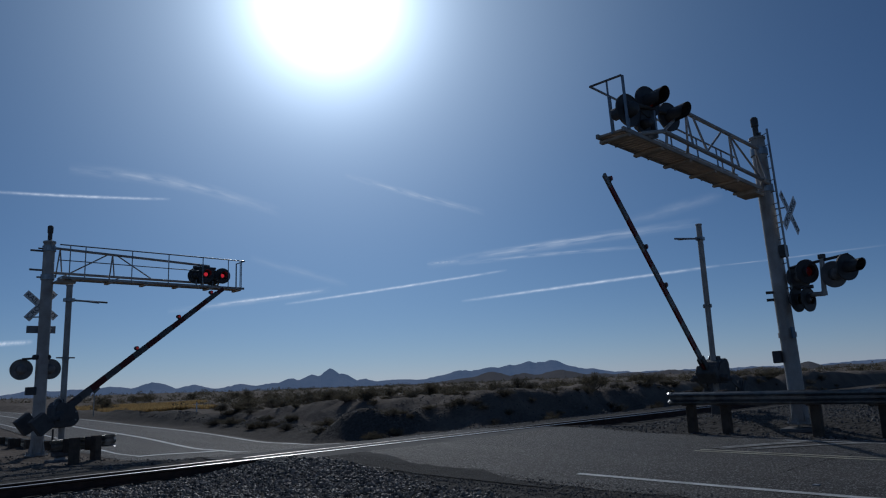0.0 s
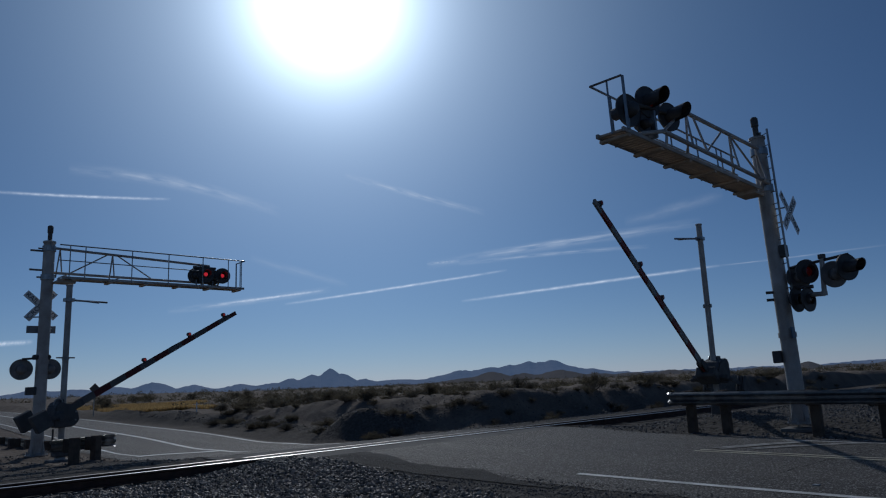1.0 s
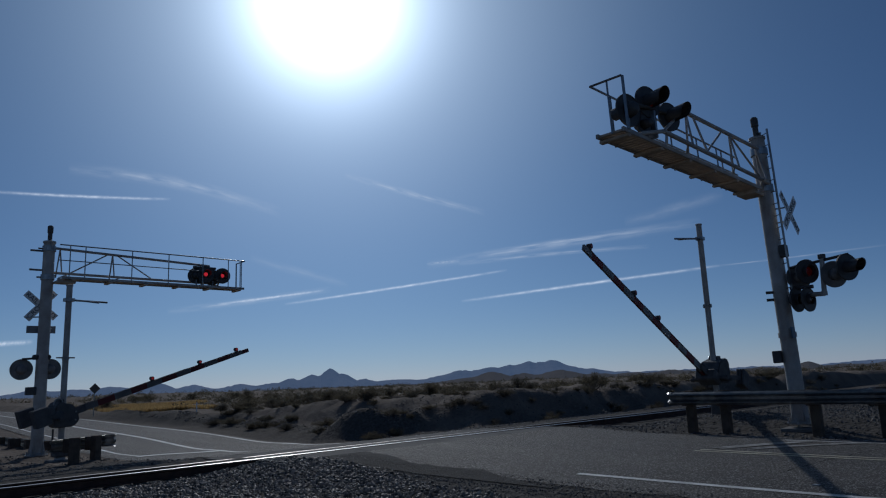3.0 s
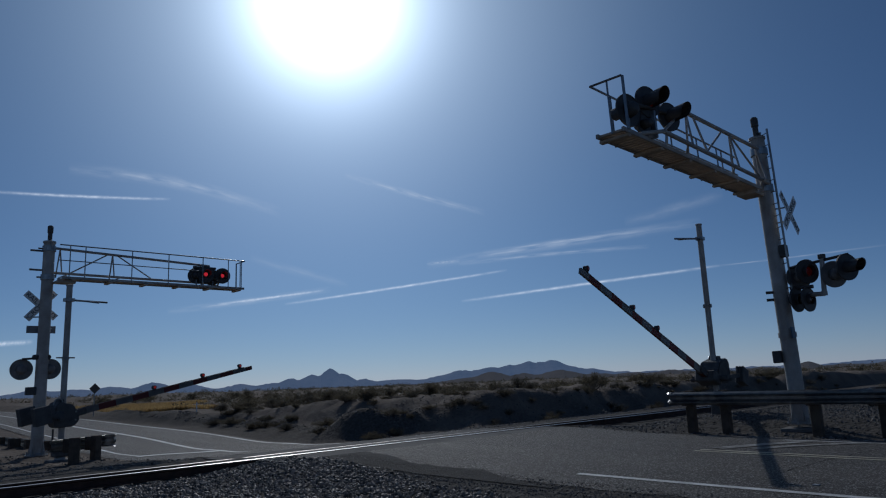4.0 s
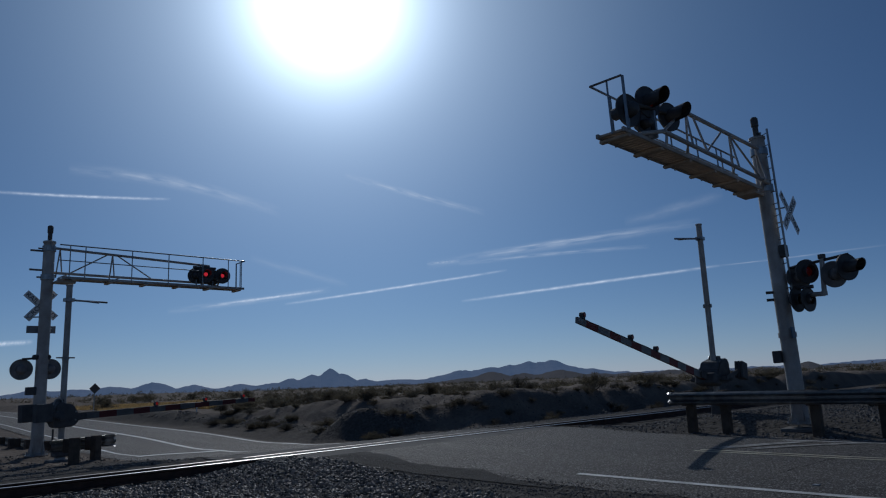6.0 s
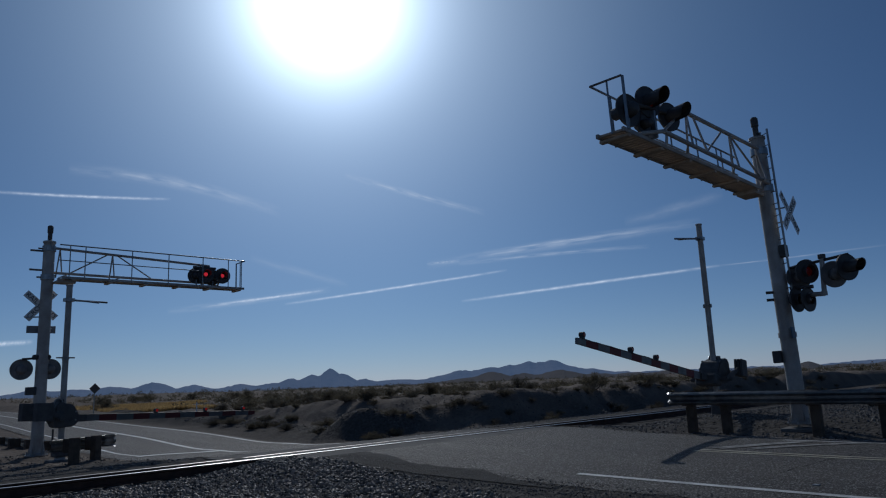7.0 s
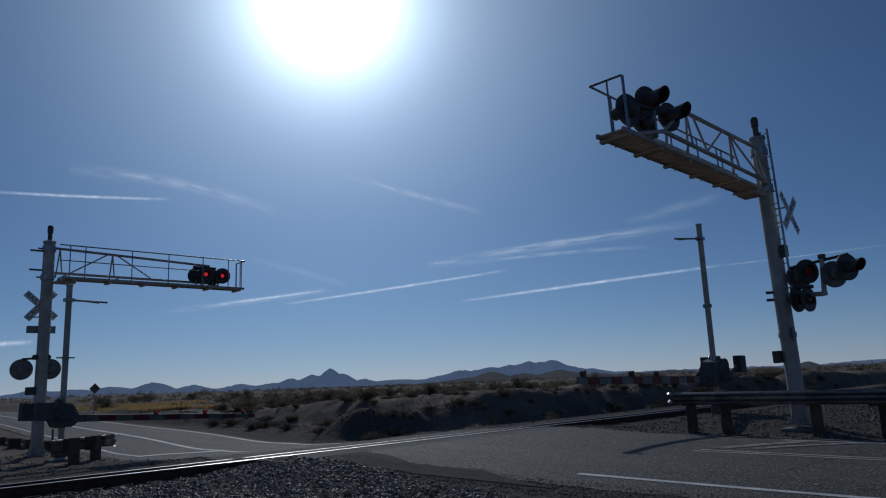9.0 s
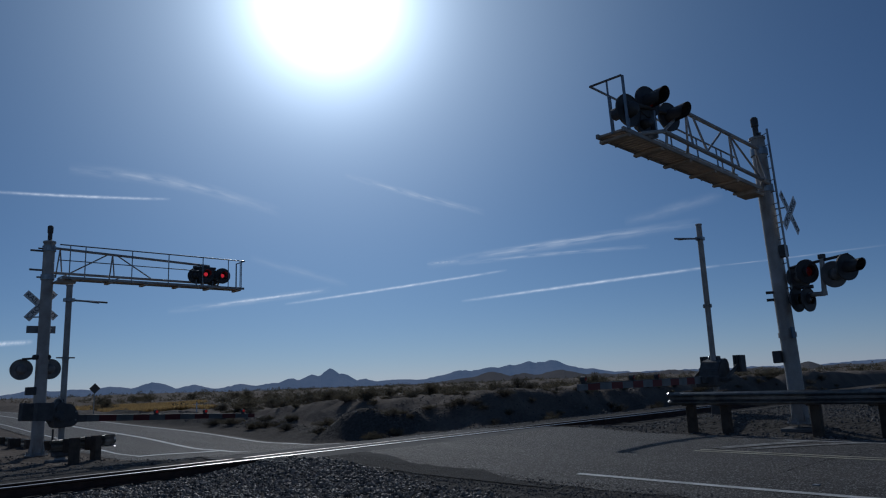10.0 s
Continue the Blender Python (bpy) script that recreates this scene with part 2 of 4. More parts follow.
def bar(bm, p0, p1, w, h, mi=0):
    """A square bar from p0 to p1."""
    p0, p1 = Vector(p0), Vector(p1)
    d = p1 - p0
    m = Matrix.Translation((p0 + p1) / 2) @ d.to_track_quat("X", "Z").to_matrix().to_4x4()
    return box(bm, -d.length / 2, d.length / 2, -w / 2, w / 2, -h / 2, h / 2, m, mi=mi)


def lathe(bm, rings, m, seg=24):
    """Surface of revolution about local Z; rings are (radius, height)."""
    loops = []
    for r, z in rings:
        loops.append([bm.verts.new(m @ Vector((r * math.cos(a), r * math.sin(a), z))) for a in (2 * math.pi * i / seg for i in range(seg))])
    for a, b in zip(loops, loops[1:]):
        for i in range(seg):
            j = (i + 1) % seg
            bm.faces.new((a[i], a[j], b[j], b[i]))
    bm.faces.new(list(reversed(loops[0])))
    bm.faces.new(loops[-1])
    return bm


def BM():
    return bmesh.new()


def smoothstep(a, b, x):
    t = max(0.0, min(1.0, (x - a) / (b - a)))
    return t * t * (3 - 2 * t)


def lerp_table(tab, v):
    for (a, za), (b, zb) in zip(tab, tab[1:]):
        if v <= b:
            return za + (zb - za) * smoothstep(a, b, v) if v > a else za
    return tab[-1][1]


def fbm(x, y, s, seed=0.0, octaves=4):
    return noise.fractal((x / s, y / s, seed), 0.9, 2.1, octaves)


# ---- lie of the land ----
ROAD_Z = [(-40, -0.05), (4, 0.0), (9, 0.02), (12.8, 0.10), (14.2, 0.06), (15.9, -0.01), (18, -0.20), (22, -0.53), (26, -0.70), (30, -0.78), (45, -0.70), (70, -0.60), (120, -0.55), (200, -0.6)]


def road_left(y):
    return 9.1 + 0.105 * math.log1p(math.exp(min(60.0, (y - 22) / 3.0))) * 3.0


def road_z(x, y):
    """The crowned road surface; the crown fades over the track."""
    u = (x - road_left(y) - 3.2) / 3.2
    crown = 0.07 * (1 - smoothstep(9, 12.5, y))
    fall = 0.11 * smoothstep(-1.0, 0.2, u) * smoothstep(15.9, 22, y) * (1 - smoothstep(28, 38, y))
    return lerp_table(ROAD_Z, y) + crown * (1 - u * u) - fall


def ground_z(x, y):
    """Natural ground: embankment by the track, a cutting bank beyond it, open desert further off."""
    d = math.hypot(x, y)
    base = -0.10 + 0.33 * smoothstep(15.4, 17.4, x) * (1 - smoothstep(30, 90, x)) * (1 - smoothstep(10.5, 14, y))
    sunk = smoothstep(8.5, 13, x)
    base += -(0.22 + 0.40 * sunk) * smoothstep(16, 25, y) - (0.75 - 0.40 * sunk) * smoothstep(24, 90, y)
    base += 0.05 * fbm(x, y, 3.0, 1.3) * smoothstep(8, 14, d) + 0.5 * fbm(x, y, 60, 7.7) * smoothstep(50, 200, d)
    # ballast bed under the track
    bed = smoothstep(9.6, 11.6, y) * (1 - smoothstep(16.8, 18.6, y))
    base = base * (1 - bed) + (-0.095) * bed
    # long bank beyond the track
    along = smoothstep(20, 23, x) * (1 - smoothstep(70, 120, x))
    ridge = smoothstep(19.7 + 0.5 * fbm(x, 0, 4, 3.3), 21.5 + 0.7 * fbm(x, 0, 6, 8.3), y) * (1 - 0.5 * smoothstep(30, 50, y))
    base += along * ridge * (1.40 + 0.30 * fbm(x, y, 8, 3.1) + 0.16 * fbm(x, y, 1.7, 9.1))
    # spoil heap beside the road
    for hx, hy, hr, hh in ((17.3, 25.6, 1.9, 0.75), (18.3, 24.9, 2.1, 1.0), (19.5, 24.0, 2.1, 1.1), (20.8, 23.2, 2.0, 0.8), (18.6, 28.0, 2.6, 0.5)):
        q = math.hypot(x - hx, y - hy) / hr
        base += hh * 0.66 * (1 - smoothstep(0.25, 1.0, q)) * (0.9 + 0.26 * fbm(x, y, 1.3, 5.5))
    # windrow of dark earth along the far road
    if 26 < y < 150:
        base += (0.22 + 0.2 * fbm(x, y, 2.5, 6.6)) * math.exp(-((x - road_left(y) - 9.6) / 0.9) ** 2) * smoothstep(26, 32, y)
    base += 0.10 * fbm(x, y, 0.9, 2.9, 3) * smoothstep(18.6, 20.5, y)
    # low rise of open desert
    base += smoothstep(80, 250, d) * (1.35 + 0.6 * fbm(x, y, 90, 2.2)) - 0.0085 * max(0.0, d - 320)
    # sit under the road and blend to its edges
    if y < 260:
        left = road_left(y)
        edge = left + (7.3 if y < 15 else 6.75)
        off = max(left - 0.9 - x, x - edge, 0.0)
        k = 1 - smoothstep(0.3, 3.0 if y < 17 else 1.7, off)
        if off <= 0.3 and 12.45 < y < 16.0:
            return -0.20
        if off <= 0.3:
            return road_z(x, y) - (0.007 if y < 12 else 0.014) - 0.0012 * max(0.0, y - 40)
        base = base * (1 - k) + (road_z(min(max(x, left - 0.9), edge), y) - (0.007 if y < 12 else 0.014) - 0.0012 * max(0.0, y - 40)) * k
    return base


def graded(lo, hi, step, far, growth):
    """Grid stops: even between lo and hi, then ever wider out to far."""
    mid = list(np.arange(lo, hi + step, step))
    out, g = [], step
    v = mid[-1]
    while v < far:
        g *= growth
        v += g
        out.append(v)
    inn, g = [], step
    v = mid[0]
    while v > -far:
        g *= growth
        v -= g
        inn.append(v)
    return list(reversed(inn)) + mid + out


def far_verge(x, y):
    """Gravelly strip along the far road, past the track's own verge."""
    side = x - road_left(y) - 6.6
    return smoothstep(20.5, 23, y) * (1 - smoothstep(60, 110, y)) * smoothstep(-0.5, 0.5, side) * (1 - smoothstep(3.2, 5.2, side + 1.2 * fbm(x, y, 3.0, 2.6)))


def build_ground():
    xs, ys = graded(-1, 48, 0.3, 4600, 1.13), graded(2, 44, 0.3, 4600, 1.13)
    verts = [(x, y, ground_z(x, y)) for y in ys for x in xs]
    w = len(xs)
    faces = [(j * w + i, j * w + i + 1, (j + 1) * w + i + 1, (j + 1) * w + i) for j in range(len(ys) - 1) for i in range(w - 1)]
    me = bpy.data.meshes.new("ground")
    me.from_pydata(verts, [], faces)
    me.materials.append(MAT["dirt"])
    verge = me.attributes.new("verge", "FLOAT", "POINT")
    verge.data.foreach_set("value", [(1 - smoothstep(19.0, 21.5, y + 0.8 * fbm(x, y, 2.0, 8.8))) * (1 - smoothstep(40, 90, math.hypot(x, y))) + 0.75 * far_verge(x, y) for x, y, z in verts])
    me.polygons.foreach_set("use_smooth", [True] * len(faces))
    return tagged(new("ground", me), "dry brown desert dirt and gravel ground", "ground", kind="structure")


def strip(name, x_of, width, y0, y1, lift, mat, step=0.5, parent=None, thick=0.0):
    """A ribbon on the road from y0 to y1."""
    bm = BM()
    n = max(2, int((y1 - y0) / step))
    rows = []
    across = max(1, int(width / 0.8))
    for i in range(n + 1):
        y = y0 + (y1 - y0) * i / n
        x = x_of(y)
        rows.append([bm.verts.new((x + width * k / across, y, road_z(x + width * k / across, y) + lift)) for k in range(across + 1)])
    for a, b in zip(rows, rows[1:]):
        for k in range(across):
            bm.faces.new((a[k], a[k + 1], b[k + 1], b[k]))
    return part(name, bm, mat, parent, smooth=True)


def build_road():
    road = strip("road", lambda y: road_left(y) - 0.75 - 0.35 * smoothstep(7, 12, y) + 0.10 * noise.fractal((y * 1.3, 0.0, 4.0), 0.8, 2.0, 4), 8.3, -40, 12.55, 0.0, "asphalt", step=0.2)
    tagged(road, "grey worn asphalt two-lane road with a slight crown", "road", kind="structure")
    far = strip("road", lambda y: road_left(y) - 0.75, 7.45, 15.95, 250, 0.0, "asphalt", step=0.7)
    tagged(far, "grey asphalt road descending beyond the track", "road", kind="structure")
    for own, y0, y1 in ((road, -30, 6.9), (far, 26.3, 240)):
        strip("edge_line", lambda y: road_left(y), 0.12 if own == road else 0.16, y0, y1, 0.006, "paint", parent=own)
        strip("edge_line", lambda y: road_left(y) + 6.3, 0.12 if own == road else 0.16, y0 if own == road else 15.97, y1 - 0.6, 0.006, "paint", parent=own)
    for own, y0, y1 in ((road, -30, 6.6), (far, 24.2, 240)):
        for dx, wide in ((-0.17, 0.1), (0.07, 0.1)) if own == road else ((-0.12, 0.24),):
            strip("centre_line", lambda y: road_left(y) + 3.25 + dx, wide, y0, y1, 0.006, "yellow_paint" if own == road else "paint", parent=own)
    # two slanting worn bars and a thin line across the near lane
    for (x0, y0), (x1, y1), wide in (((12.75, 6.42), (15.05, 5.72), 0.30), ((13.0, 5.88), (15.25, 4.78), 0.24), ((15.2, 6.3), (15.35, 3.4), 0.12)):
        bm, rows = BM(), []
        for k in range(13):
            x, y = x0 + (x1 - x0) * k / 12, y0 + (y1 - y0) * k / 12
            rows.append([bm.verts.new((x + dx * wide / 2, y + dy * wide / 2, road_z(x + dx * wide / 2, y + dy * wide / 2) + 0.010)) for dx, dy in ((-0.35, -0.94), (0.35, 0.94))] if x1 - x0 > 1 else
                        [bm.verts.new((x + dx * wide / 2, y, road_z(x, y) + 0.010)) for dx in (1, -1)])
        for a, b in zip(rows, rows[1:]):
            bm.faces.new((a[0], b[0], b[1], a[1]))
        part("stop_line", bm, "worn_paint", road)
    # darker strip with a ragged edge along the pavement's left side
    bm, rows = BM(), []
    for k in range(61):
        y = 6.6 + 5.9 * k / 60
        wob = 0.13 * noise.fractal((y * 1.2, 3.0, 4.0), 0.9, 2.1, 3)
        x0 = road_left(y) - 1.0
        x1 = x0 + 0.05 + (0.62 + 0.5 * smoothstep(10, 12.5, y)) * smoothstep(6.6, 8.6, y) + wob * smoothstep(6.6, 7.4, y)
        rows.append([bm.verts.new((x, y, road_z(x, y) + 0.005)) for x in (x0, (x0 + x1) / 2, max(x1, x0 + 0.03))])
    for a, b in zip(rows, rows[1:]):
        for k in range(2):
            bm.faces.new((a[k], a[k + 1], b[k + 1], b[k]))
    part("shoulder", bm, "old_asphalt", road, "dark ragged-edged asphalt shoulder")
    strip("stop_line", lambda y: road_left(y) + 0.1, 3.1, 26.3, 26.75, 0.010, "paint", 0.2, far)
    # tar-filled cracks and a small reflector on the near lanes
    for k, (x0, y0, x1, y1) in enumerate(((10.2, 4.4, 15.2, 4.0),)):
        bm = BM()
        rows = []
        for i in range(29):
            f = i / 28
            wob = 0.10 * noise.fractal((f * 3.0, k * 5.0, 1.0), 0.8, 2.0, 4)
            x, y = x0 + (x1 - x0) * f - wob, y0 + (y1 - y0) * f + wob
            w = 0.005 + 0.005 * abs(noise.noise((f * 9, k, 3.0)))
            rows.append([bm.verts.new((x + dx, y + dy, road_z(x, y) + 0.005)) for dx, dy in ((-w, w), (w, -w))])
        for a, b in zip(rows, rows[1:]):
            bm.faces.new((a[0], b[0], b[1], a[1]))
        part("crack_seal", bm, "tar", road, "thin dark tar-filled crack")
    refl = box(BM(), -0.045, 0.045, -0.04, 0.04, -0.004, 0.012, bevel=0.004)
    r = part("road_reflector", refl, "plate_grey", road, "small grey pavement reflector")
    r.location = (9.70, 3.63, road_z(9.70, 3.63))
    return road


# ---- the track ----
RAIL_Y = (13.50, 14.98)
RAIL_TOP = 0.105


def build_track():
    prof = [(-0.07, 0), (0.07, 0), (0.07, 0.012), (0.012, 0.035), (0.010, 0.125), (0.036, 0.14), (0.036, 0.162), (0.029, 0.172), (0.015, 0.177), (-0.015, 0.177), (-0.029, 0.172), (-0.036, 0.162), (-0.036, 0.14), (-0.010, 0.125), (-0.012, 0.035), (-0.07, 0.012)]
    rails = []
    for yc, drop in zip(RAIL_Y, (0.0, 0.095)):
        bm = BM()
        xs = [-60, -20, 0, 10, 20, 40, 80, 160, 400, 900]
        loops = [[bm.verts.new((x, yc + u, RAIL_TOP - drop - 0.178 + v)) for u, v in prof] for x in xs]
        n = len(prof)
        for a, b in zip(loops, loops[1:]):
            for i in range(n):
                f = bm.faces.new((a[i], b[i], b[(i + 1) % n], a[(i + 1) % n]))
                f.material_index = 1 if i in (7, 8, 9) else 0
        bmesh.ops.recalc_face_normals(bm, faces=bm.faces)
        r = finish("rail", bm, ["rail_side", "rail_top" if drop == 0 else "rail_worn"])
        tagged(r, "steel railway rail, polished on top and rusty at the side", "rail", "rails of the track")
        rails.append(r)
    return rails


def build_ties():
    bm = box(BM(), -0.115, 0.115, -1.3, 1.3, -0.18, 0.0, bevel=0.008)
    first = finish("railway_tie", bm, "tie")
    tagged(first, "dark weathered railway tie bedded in ballast", "railway tie", "ties under the rails")
    yc = sum(RAIL_Y) / 2
    first.matrix_world = pose(-8.0, yc, RAIL_TOP - 0.185)
    x = -8.0
    while x < 60:
        x += 0.5
        if 7.7 < x < 17.3:
            continue
        copy_thing(first, pose(x, yc + random.uniform(-0.03, 0.03), RAIL_TOP - 0.185 + random.uniform(-0.01, 0.005)))


def build_crossing_panels():
    """Concrete panels fill the road between and beside the rails."""
    root = empty("crossing_surface", pose(12.4, sum(RAIL_Y) / 2, 0), "dark grey crossing panels between steel rails", "crossing")
    for y0, y1, dz, tilt in ((-1.90, -0.80, -0.012, 0.0), (-0.66, 0.66, -0.058, -3.6), (0.80, 1.72, -0.108, 0.0)):
        for i in range(4):
            x0 = -5.1 + i * 2.3
            bm = box(BM(), 0, 2.29, y0, y1, -0.16, RAIL_TOP - 0.006, bevel=0.012)
            p = part("panel", bm, "panel", root)
            p.matrix_basis = pose(x0, 0, dz, tilt, 0, 0)


def stones(name, count, region, size, seed, z_of, label, mat="stone"):
    """Loose angular stones, one joined field."""
    rnd = random.Random(seed)
    ico = BM()
    bmesh.ops.create_icosphere(ico, subdivisions=1, radius=1.0)
    iv = np.array([v.co[:] for v in ico.verts])
    inf = np.array([[v.index for v in f.verts] for f in ico.faces])
    ico.free()
    gen = np.random.default_rng(seed)
    vs, fs, base = [], [], 0
    for _ in range(count):
        x, y = region(rnd)
        s = size * math.exp(rnd.gauss(0, 0.26))
        rot = np.array(Euler((rnd.uniform(0, 6.3), rnd.uniform(0, 6.3), rnd.uniform(0, 6.3))).to_matrix())
        v = (iv * gen.uniform(0.65, 1.15, (len(iv), 1)) * gen.uniform(0.6, 1.1, 3) * s) @ rot.T
        vs.append(v + np.array([x, y, z_of(x, y) + s * rnd.uniform(-0.1, 0.45)]))
        fs.append(inf + base)
        base += len(iv)
    me = bpy.data.meshes.new(name)
    V, Fc = np.concatenate(vs), np.concatenate(fs)
    me.from_pydata(V.tolist(), [], Fc.tolist())
    me.materials.append(MAT[mat])
    return tagged(new(name, me), label, "gravel", kind="stuff")


# ---- signal heads ----
def signal_head(parent, at, facing, r, lens="lens_dim", back="black", hood=0.42):
    """A round black background disc with a lamp housing behind, a hood and a lens in front; faces local -Y turned by facing."""
    m = pose(*at, 0, 0, facing) @ pose(0, 0, 0, 90, 0, 0)       # local +Z of the lathe points to -Y
    rr = 0.46 * r
    k = (0.55 if lens == "lens_red" else 0.97) * rr / 0.165
    disc = part("background_disc", lathe(BM(), [(r * 0.2, -0.012), (r * 0.97, -0.012), (r, -0.03), (r, 0.012), (r * 0.94, 0.004), (r * 0.2, 0.0)], m, 28), back, parent)
    part("lamp_housing", lathe(BM(), [(0.04, -0.20), (rr * 0.67, -0.19), (rr * 0.92, -0.12), (rr, -0.012)], m, 18), "disc_back" if back == "disc_back" else "black", disc, smooth=True)
    part("lens", lathe(BM(), [(0.15 * k, 0.012), (0.14 * k, 0.03), (0.08 * k, 0.045), (0.02, 0.05)], m, 20), lens, disc, "round red signal lens", smooth=True)
    bm = BM()
    seg, t = 20, 0.008
    pts = []
    for i in range(seg + 1):
        a = radians(-60 + 300 * i / seg)
        length = hood * (0.68 + 0.32 * math.sin(max(0.0, min(math.pi, (a + radians(60)) / radians(300) * math.pi))))
        pts.append((a, length))
    lo = []
    for rad in (rr, rr - t):
        ring0 = [bm.verts.new(m @ Vector((rad * math.cos(a), rad * math.sin(a), 0.0))) for a, q in pts]
        ring1 = [bm.verts.new(m @ Vector((rad * math.cos(a), rad * math.sin(a), q))) for a, q in pts]
        lo.append((ring0, ring1))
        for i in range(seg):
            bm.faces.new((ring0[i], ring0[i + 1], ring1[i + 1], ring1[i]))
    for i in range(seg):
        bm.faces.new((lo[0][1][i], lo[0][1][i + 1], lo[1][1][i + 1], lo[1][1][i]))
    part("hood", bm, "black", disc, smooth=False)
    return disc


def letters(text, size, parent, m, mat="letters"):
    cu = bpy.data.curves.new("lettering", "FONT")
    cu.body, cu.size, cu.extrude, cu.align_x, cu.align_y = text, size, 0.002, "CENTER", "CENTER"
    tmp = bpy.data.objects.new("lettering", cu)
    scene.collection.objects.link(tmp)
    me = bpy.data.meshes.new_from_object(tmp.evaluated_get(bpy.context.evaluated_depsgraph_get()))
    bpy.data.objects.remove(tmp)
    me.materials.clear()
    me.materials.append(MAT[mat])
    ob = new("lettering", me)
    ob.parent = parent
    ob.matrix_basis = m
    return ob


def crossbuck(parent, at, yaw, words=True, tilt=0.0):
    """Two crossed white blades with black words, facing local -Y turned by yaw."""
    m = pose(*at, 0, 0, yaw) @ pose(0, 0, 0, 0, tilt, 0)
    for k, (ang, text) in enumerate(((45, "RAIL ROAD"), (-45, "CROSSING"))):
        mm = m @ pose(0, -0.006 * k, 0, 0, ang, 0)
        blade = part("crossbuck_blade", box(BM(), -0.61, 0.61, -0.003, 0.003, -0.115, 0.115, mm), "white", parent, "white reflective blade with black words")
        if words:
            letters(text, 0.20, blade, mm @ pose(0, -0.006, 0, 90, 0, 0) @ Matrix.Diagonal((1.12, 1, 1, 1)))


def bell(parent, at):
    part("bell", lathe(BM(), [(0.05, 0), (0.07, 0.02), (0.07, 0.24), (0.09, 0.26), (0.09, 0.46), (0.06, 0.5)], Matrix.Translation(at), 14), "housing", parent, "dark crossing bell on the mast top", smooth=False)


def cantilever(name, m, height, deck_z, reach, radius, label, lights, rail_h=1.14, chord_to=0.83, truss_h=1.05, low_h=0.23, flare=1.0, corner=True, diagonals=((0.10, 0.28, False), (0.32, 0.52, True))):
    """A tubular mast carrying a walkway truss; the arm runs along local +X."""
    root = empty(name, m, label, "railway signal", "cantilever signals at the crossing")
    part("foundation", box(BM(), -0.38, 0.38, -0.38, 0.38, -0.6, 0.02 if flare == 1.0 else -0.03, bevel=0.02), "concrete", root, "concrete footing")
    mast = part("mast", lathe(BM(), [(radius * 1.25, 0.05), (radius * 1.25, 0.10), (radius * 1.02, 0.14), (radius, 0.6), (radius * 0.94, height), (radius * 1.06, height), (radius * 1.06, height + 0.06), (0.05, height + 0.10)], Matrix(), 24), "aluminium", root, "tall grey tubular mast", smooth=False)
    bm = BM()
    for a in range(6):
        c, s = math.cos(a * math.pi / 3), math.sin(a * math.pi / 3)
        tube(bm, (c * radius * (1.2 + 0.5 * flare), s * radius * (1.2 + 0.5 * flare), 0.05), (c * radius * (1.2 + 0.5 * flare), s * radius * (1.2 + 0.5 * flare), 0.2), 0.025, seg=6)
    lathe(bm, [(radius * (1.3 + 0.8 * flare), 0.06), (radius * (1.3 + 0.8 * flare), 0.095)], Matrix(), 24)
    part("base_flange", bm, "galv", root)
    for a in range(4):
        g = pose(0, 0, 0, 0, 0, 45 + 90 * a)
        bm = BM()
        tri = [(radius * 0.9, 0.09), (radius * (1 + 0.95 * flare), 0.09), (radius * 1.05, 0.15 + 0.6 * flare), (radius * 0.9, 0.15 + 0.6 * flare)]
        lo = [bm.verts.new(g @ Vector((u, -0.012, v))) for u, v in tri]
        hi = [bm.verts.new(g @ Vector((u, 0.012, v))) for u, v in tri]
        for i in range(4):
            bm.faces.new((lo[i], lo[(i + 1) % 4], hi[(i + 1) % 4], hi[i]))
        bm.faces.new(lo[::-1])
        bm.faces.new(hi)
        part("gusset", bm, "aluminium", root)
    bell(root, (0, 0, height + 0.1))
    # clamps on the mast
    for z in (deck_z + 0.04, deck_z + 1.0):
        part("clamp", lathe(BM(), [(radius * 1.12, z - 0.09), (radius * 1.12, z + 0.09)], Matrix(), 24), "galv", root)
        part("clamp_bolt", tube(BM(), (-radius - 0.13, 0.05, z), (-radius, 0.05, z), 0.03, seg=8), "galv", root)
    yf, yn = -0.5, 0.02
    # deck
    for y in (yf, yn):
        part("deck_beam", bar(BM(), (0.3, y, deck_z), (reach, y, deck_z), 0.05, 0.08), "aluminium", root)
    bm = BM()
    n = int(reach / 0.14)
    for i in range(n):
        x = 0.45 + (reach - 0.45) * i / n
        box(bm, x, x + 0.09, yf + 0.027, yn - 0.027, deck_z - 0.02, deck_z + 0.02)
    part("walkway_grating", bm, "grating", root, "rusty steel walkway grating")
    for i in range(6):
        x = 0.65 + (reach - 0.85) * i / 5
        part("cross_beam", box(BM(), x - 0.06, x + 0.06, yf - 0.05, yn + 0.02, deck_z - 0.10, deck_z - 0.044, bevel=0.01), "grating", root)
    part("support_bracket", box(BM(), radius * 0.8, 0.75, yf + 0.05, yn, deck_z - 0.17, deck_z - 0.105, bevel=0.01), "grating", root)
    # three-chord truss: deck edge, an outer lower chord and the top chord
    chord_end, low_end = reach * chord_to, reach * 0.84

    def top(x):
        return Vector((x, 0.03 + 0.09 * x / chord_end, deck_z + truss_h - 0.16 * x / chord_end))

    def low(x):
        return Vector((x, 0.24, deck_z + low_h))

    def deck(x):
        return Vector((x, yn, deck_z + 0.05))

    part("top_chord", tube(BM(), top(radius * 0.8), top(chord_end), 0.045), "aluminium", root)
    part("lower_chord", tube(BM(), (radius * 0.6, 0.16, deck_z + low_h), low(low_end), 0.045), "aluminium", root)
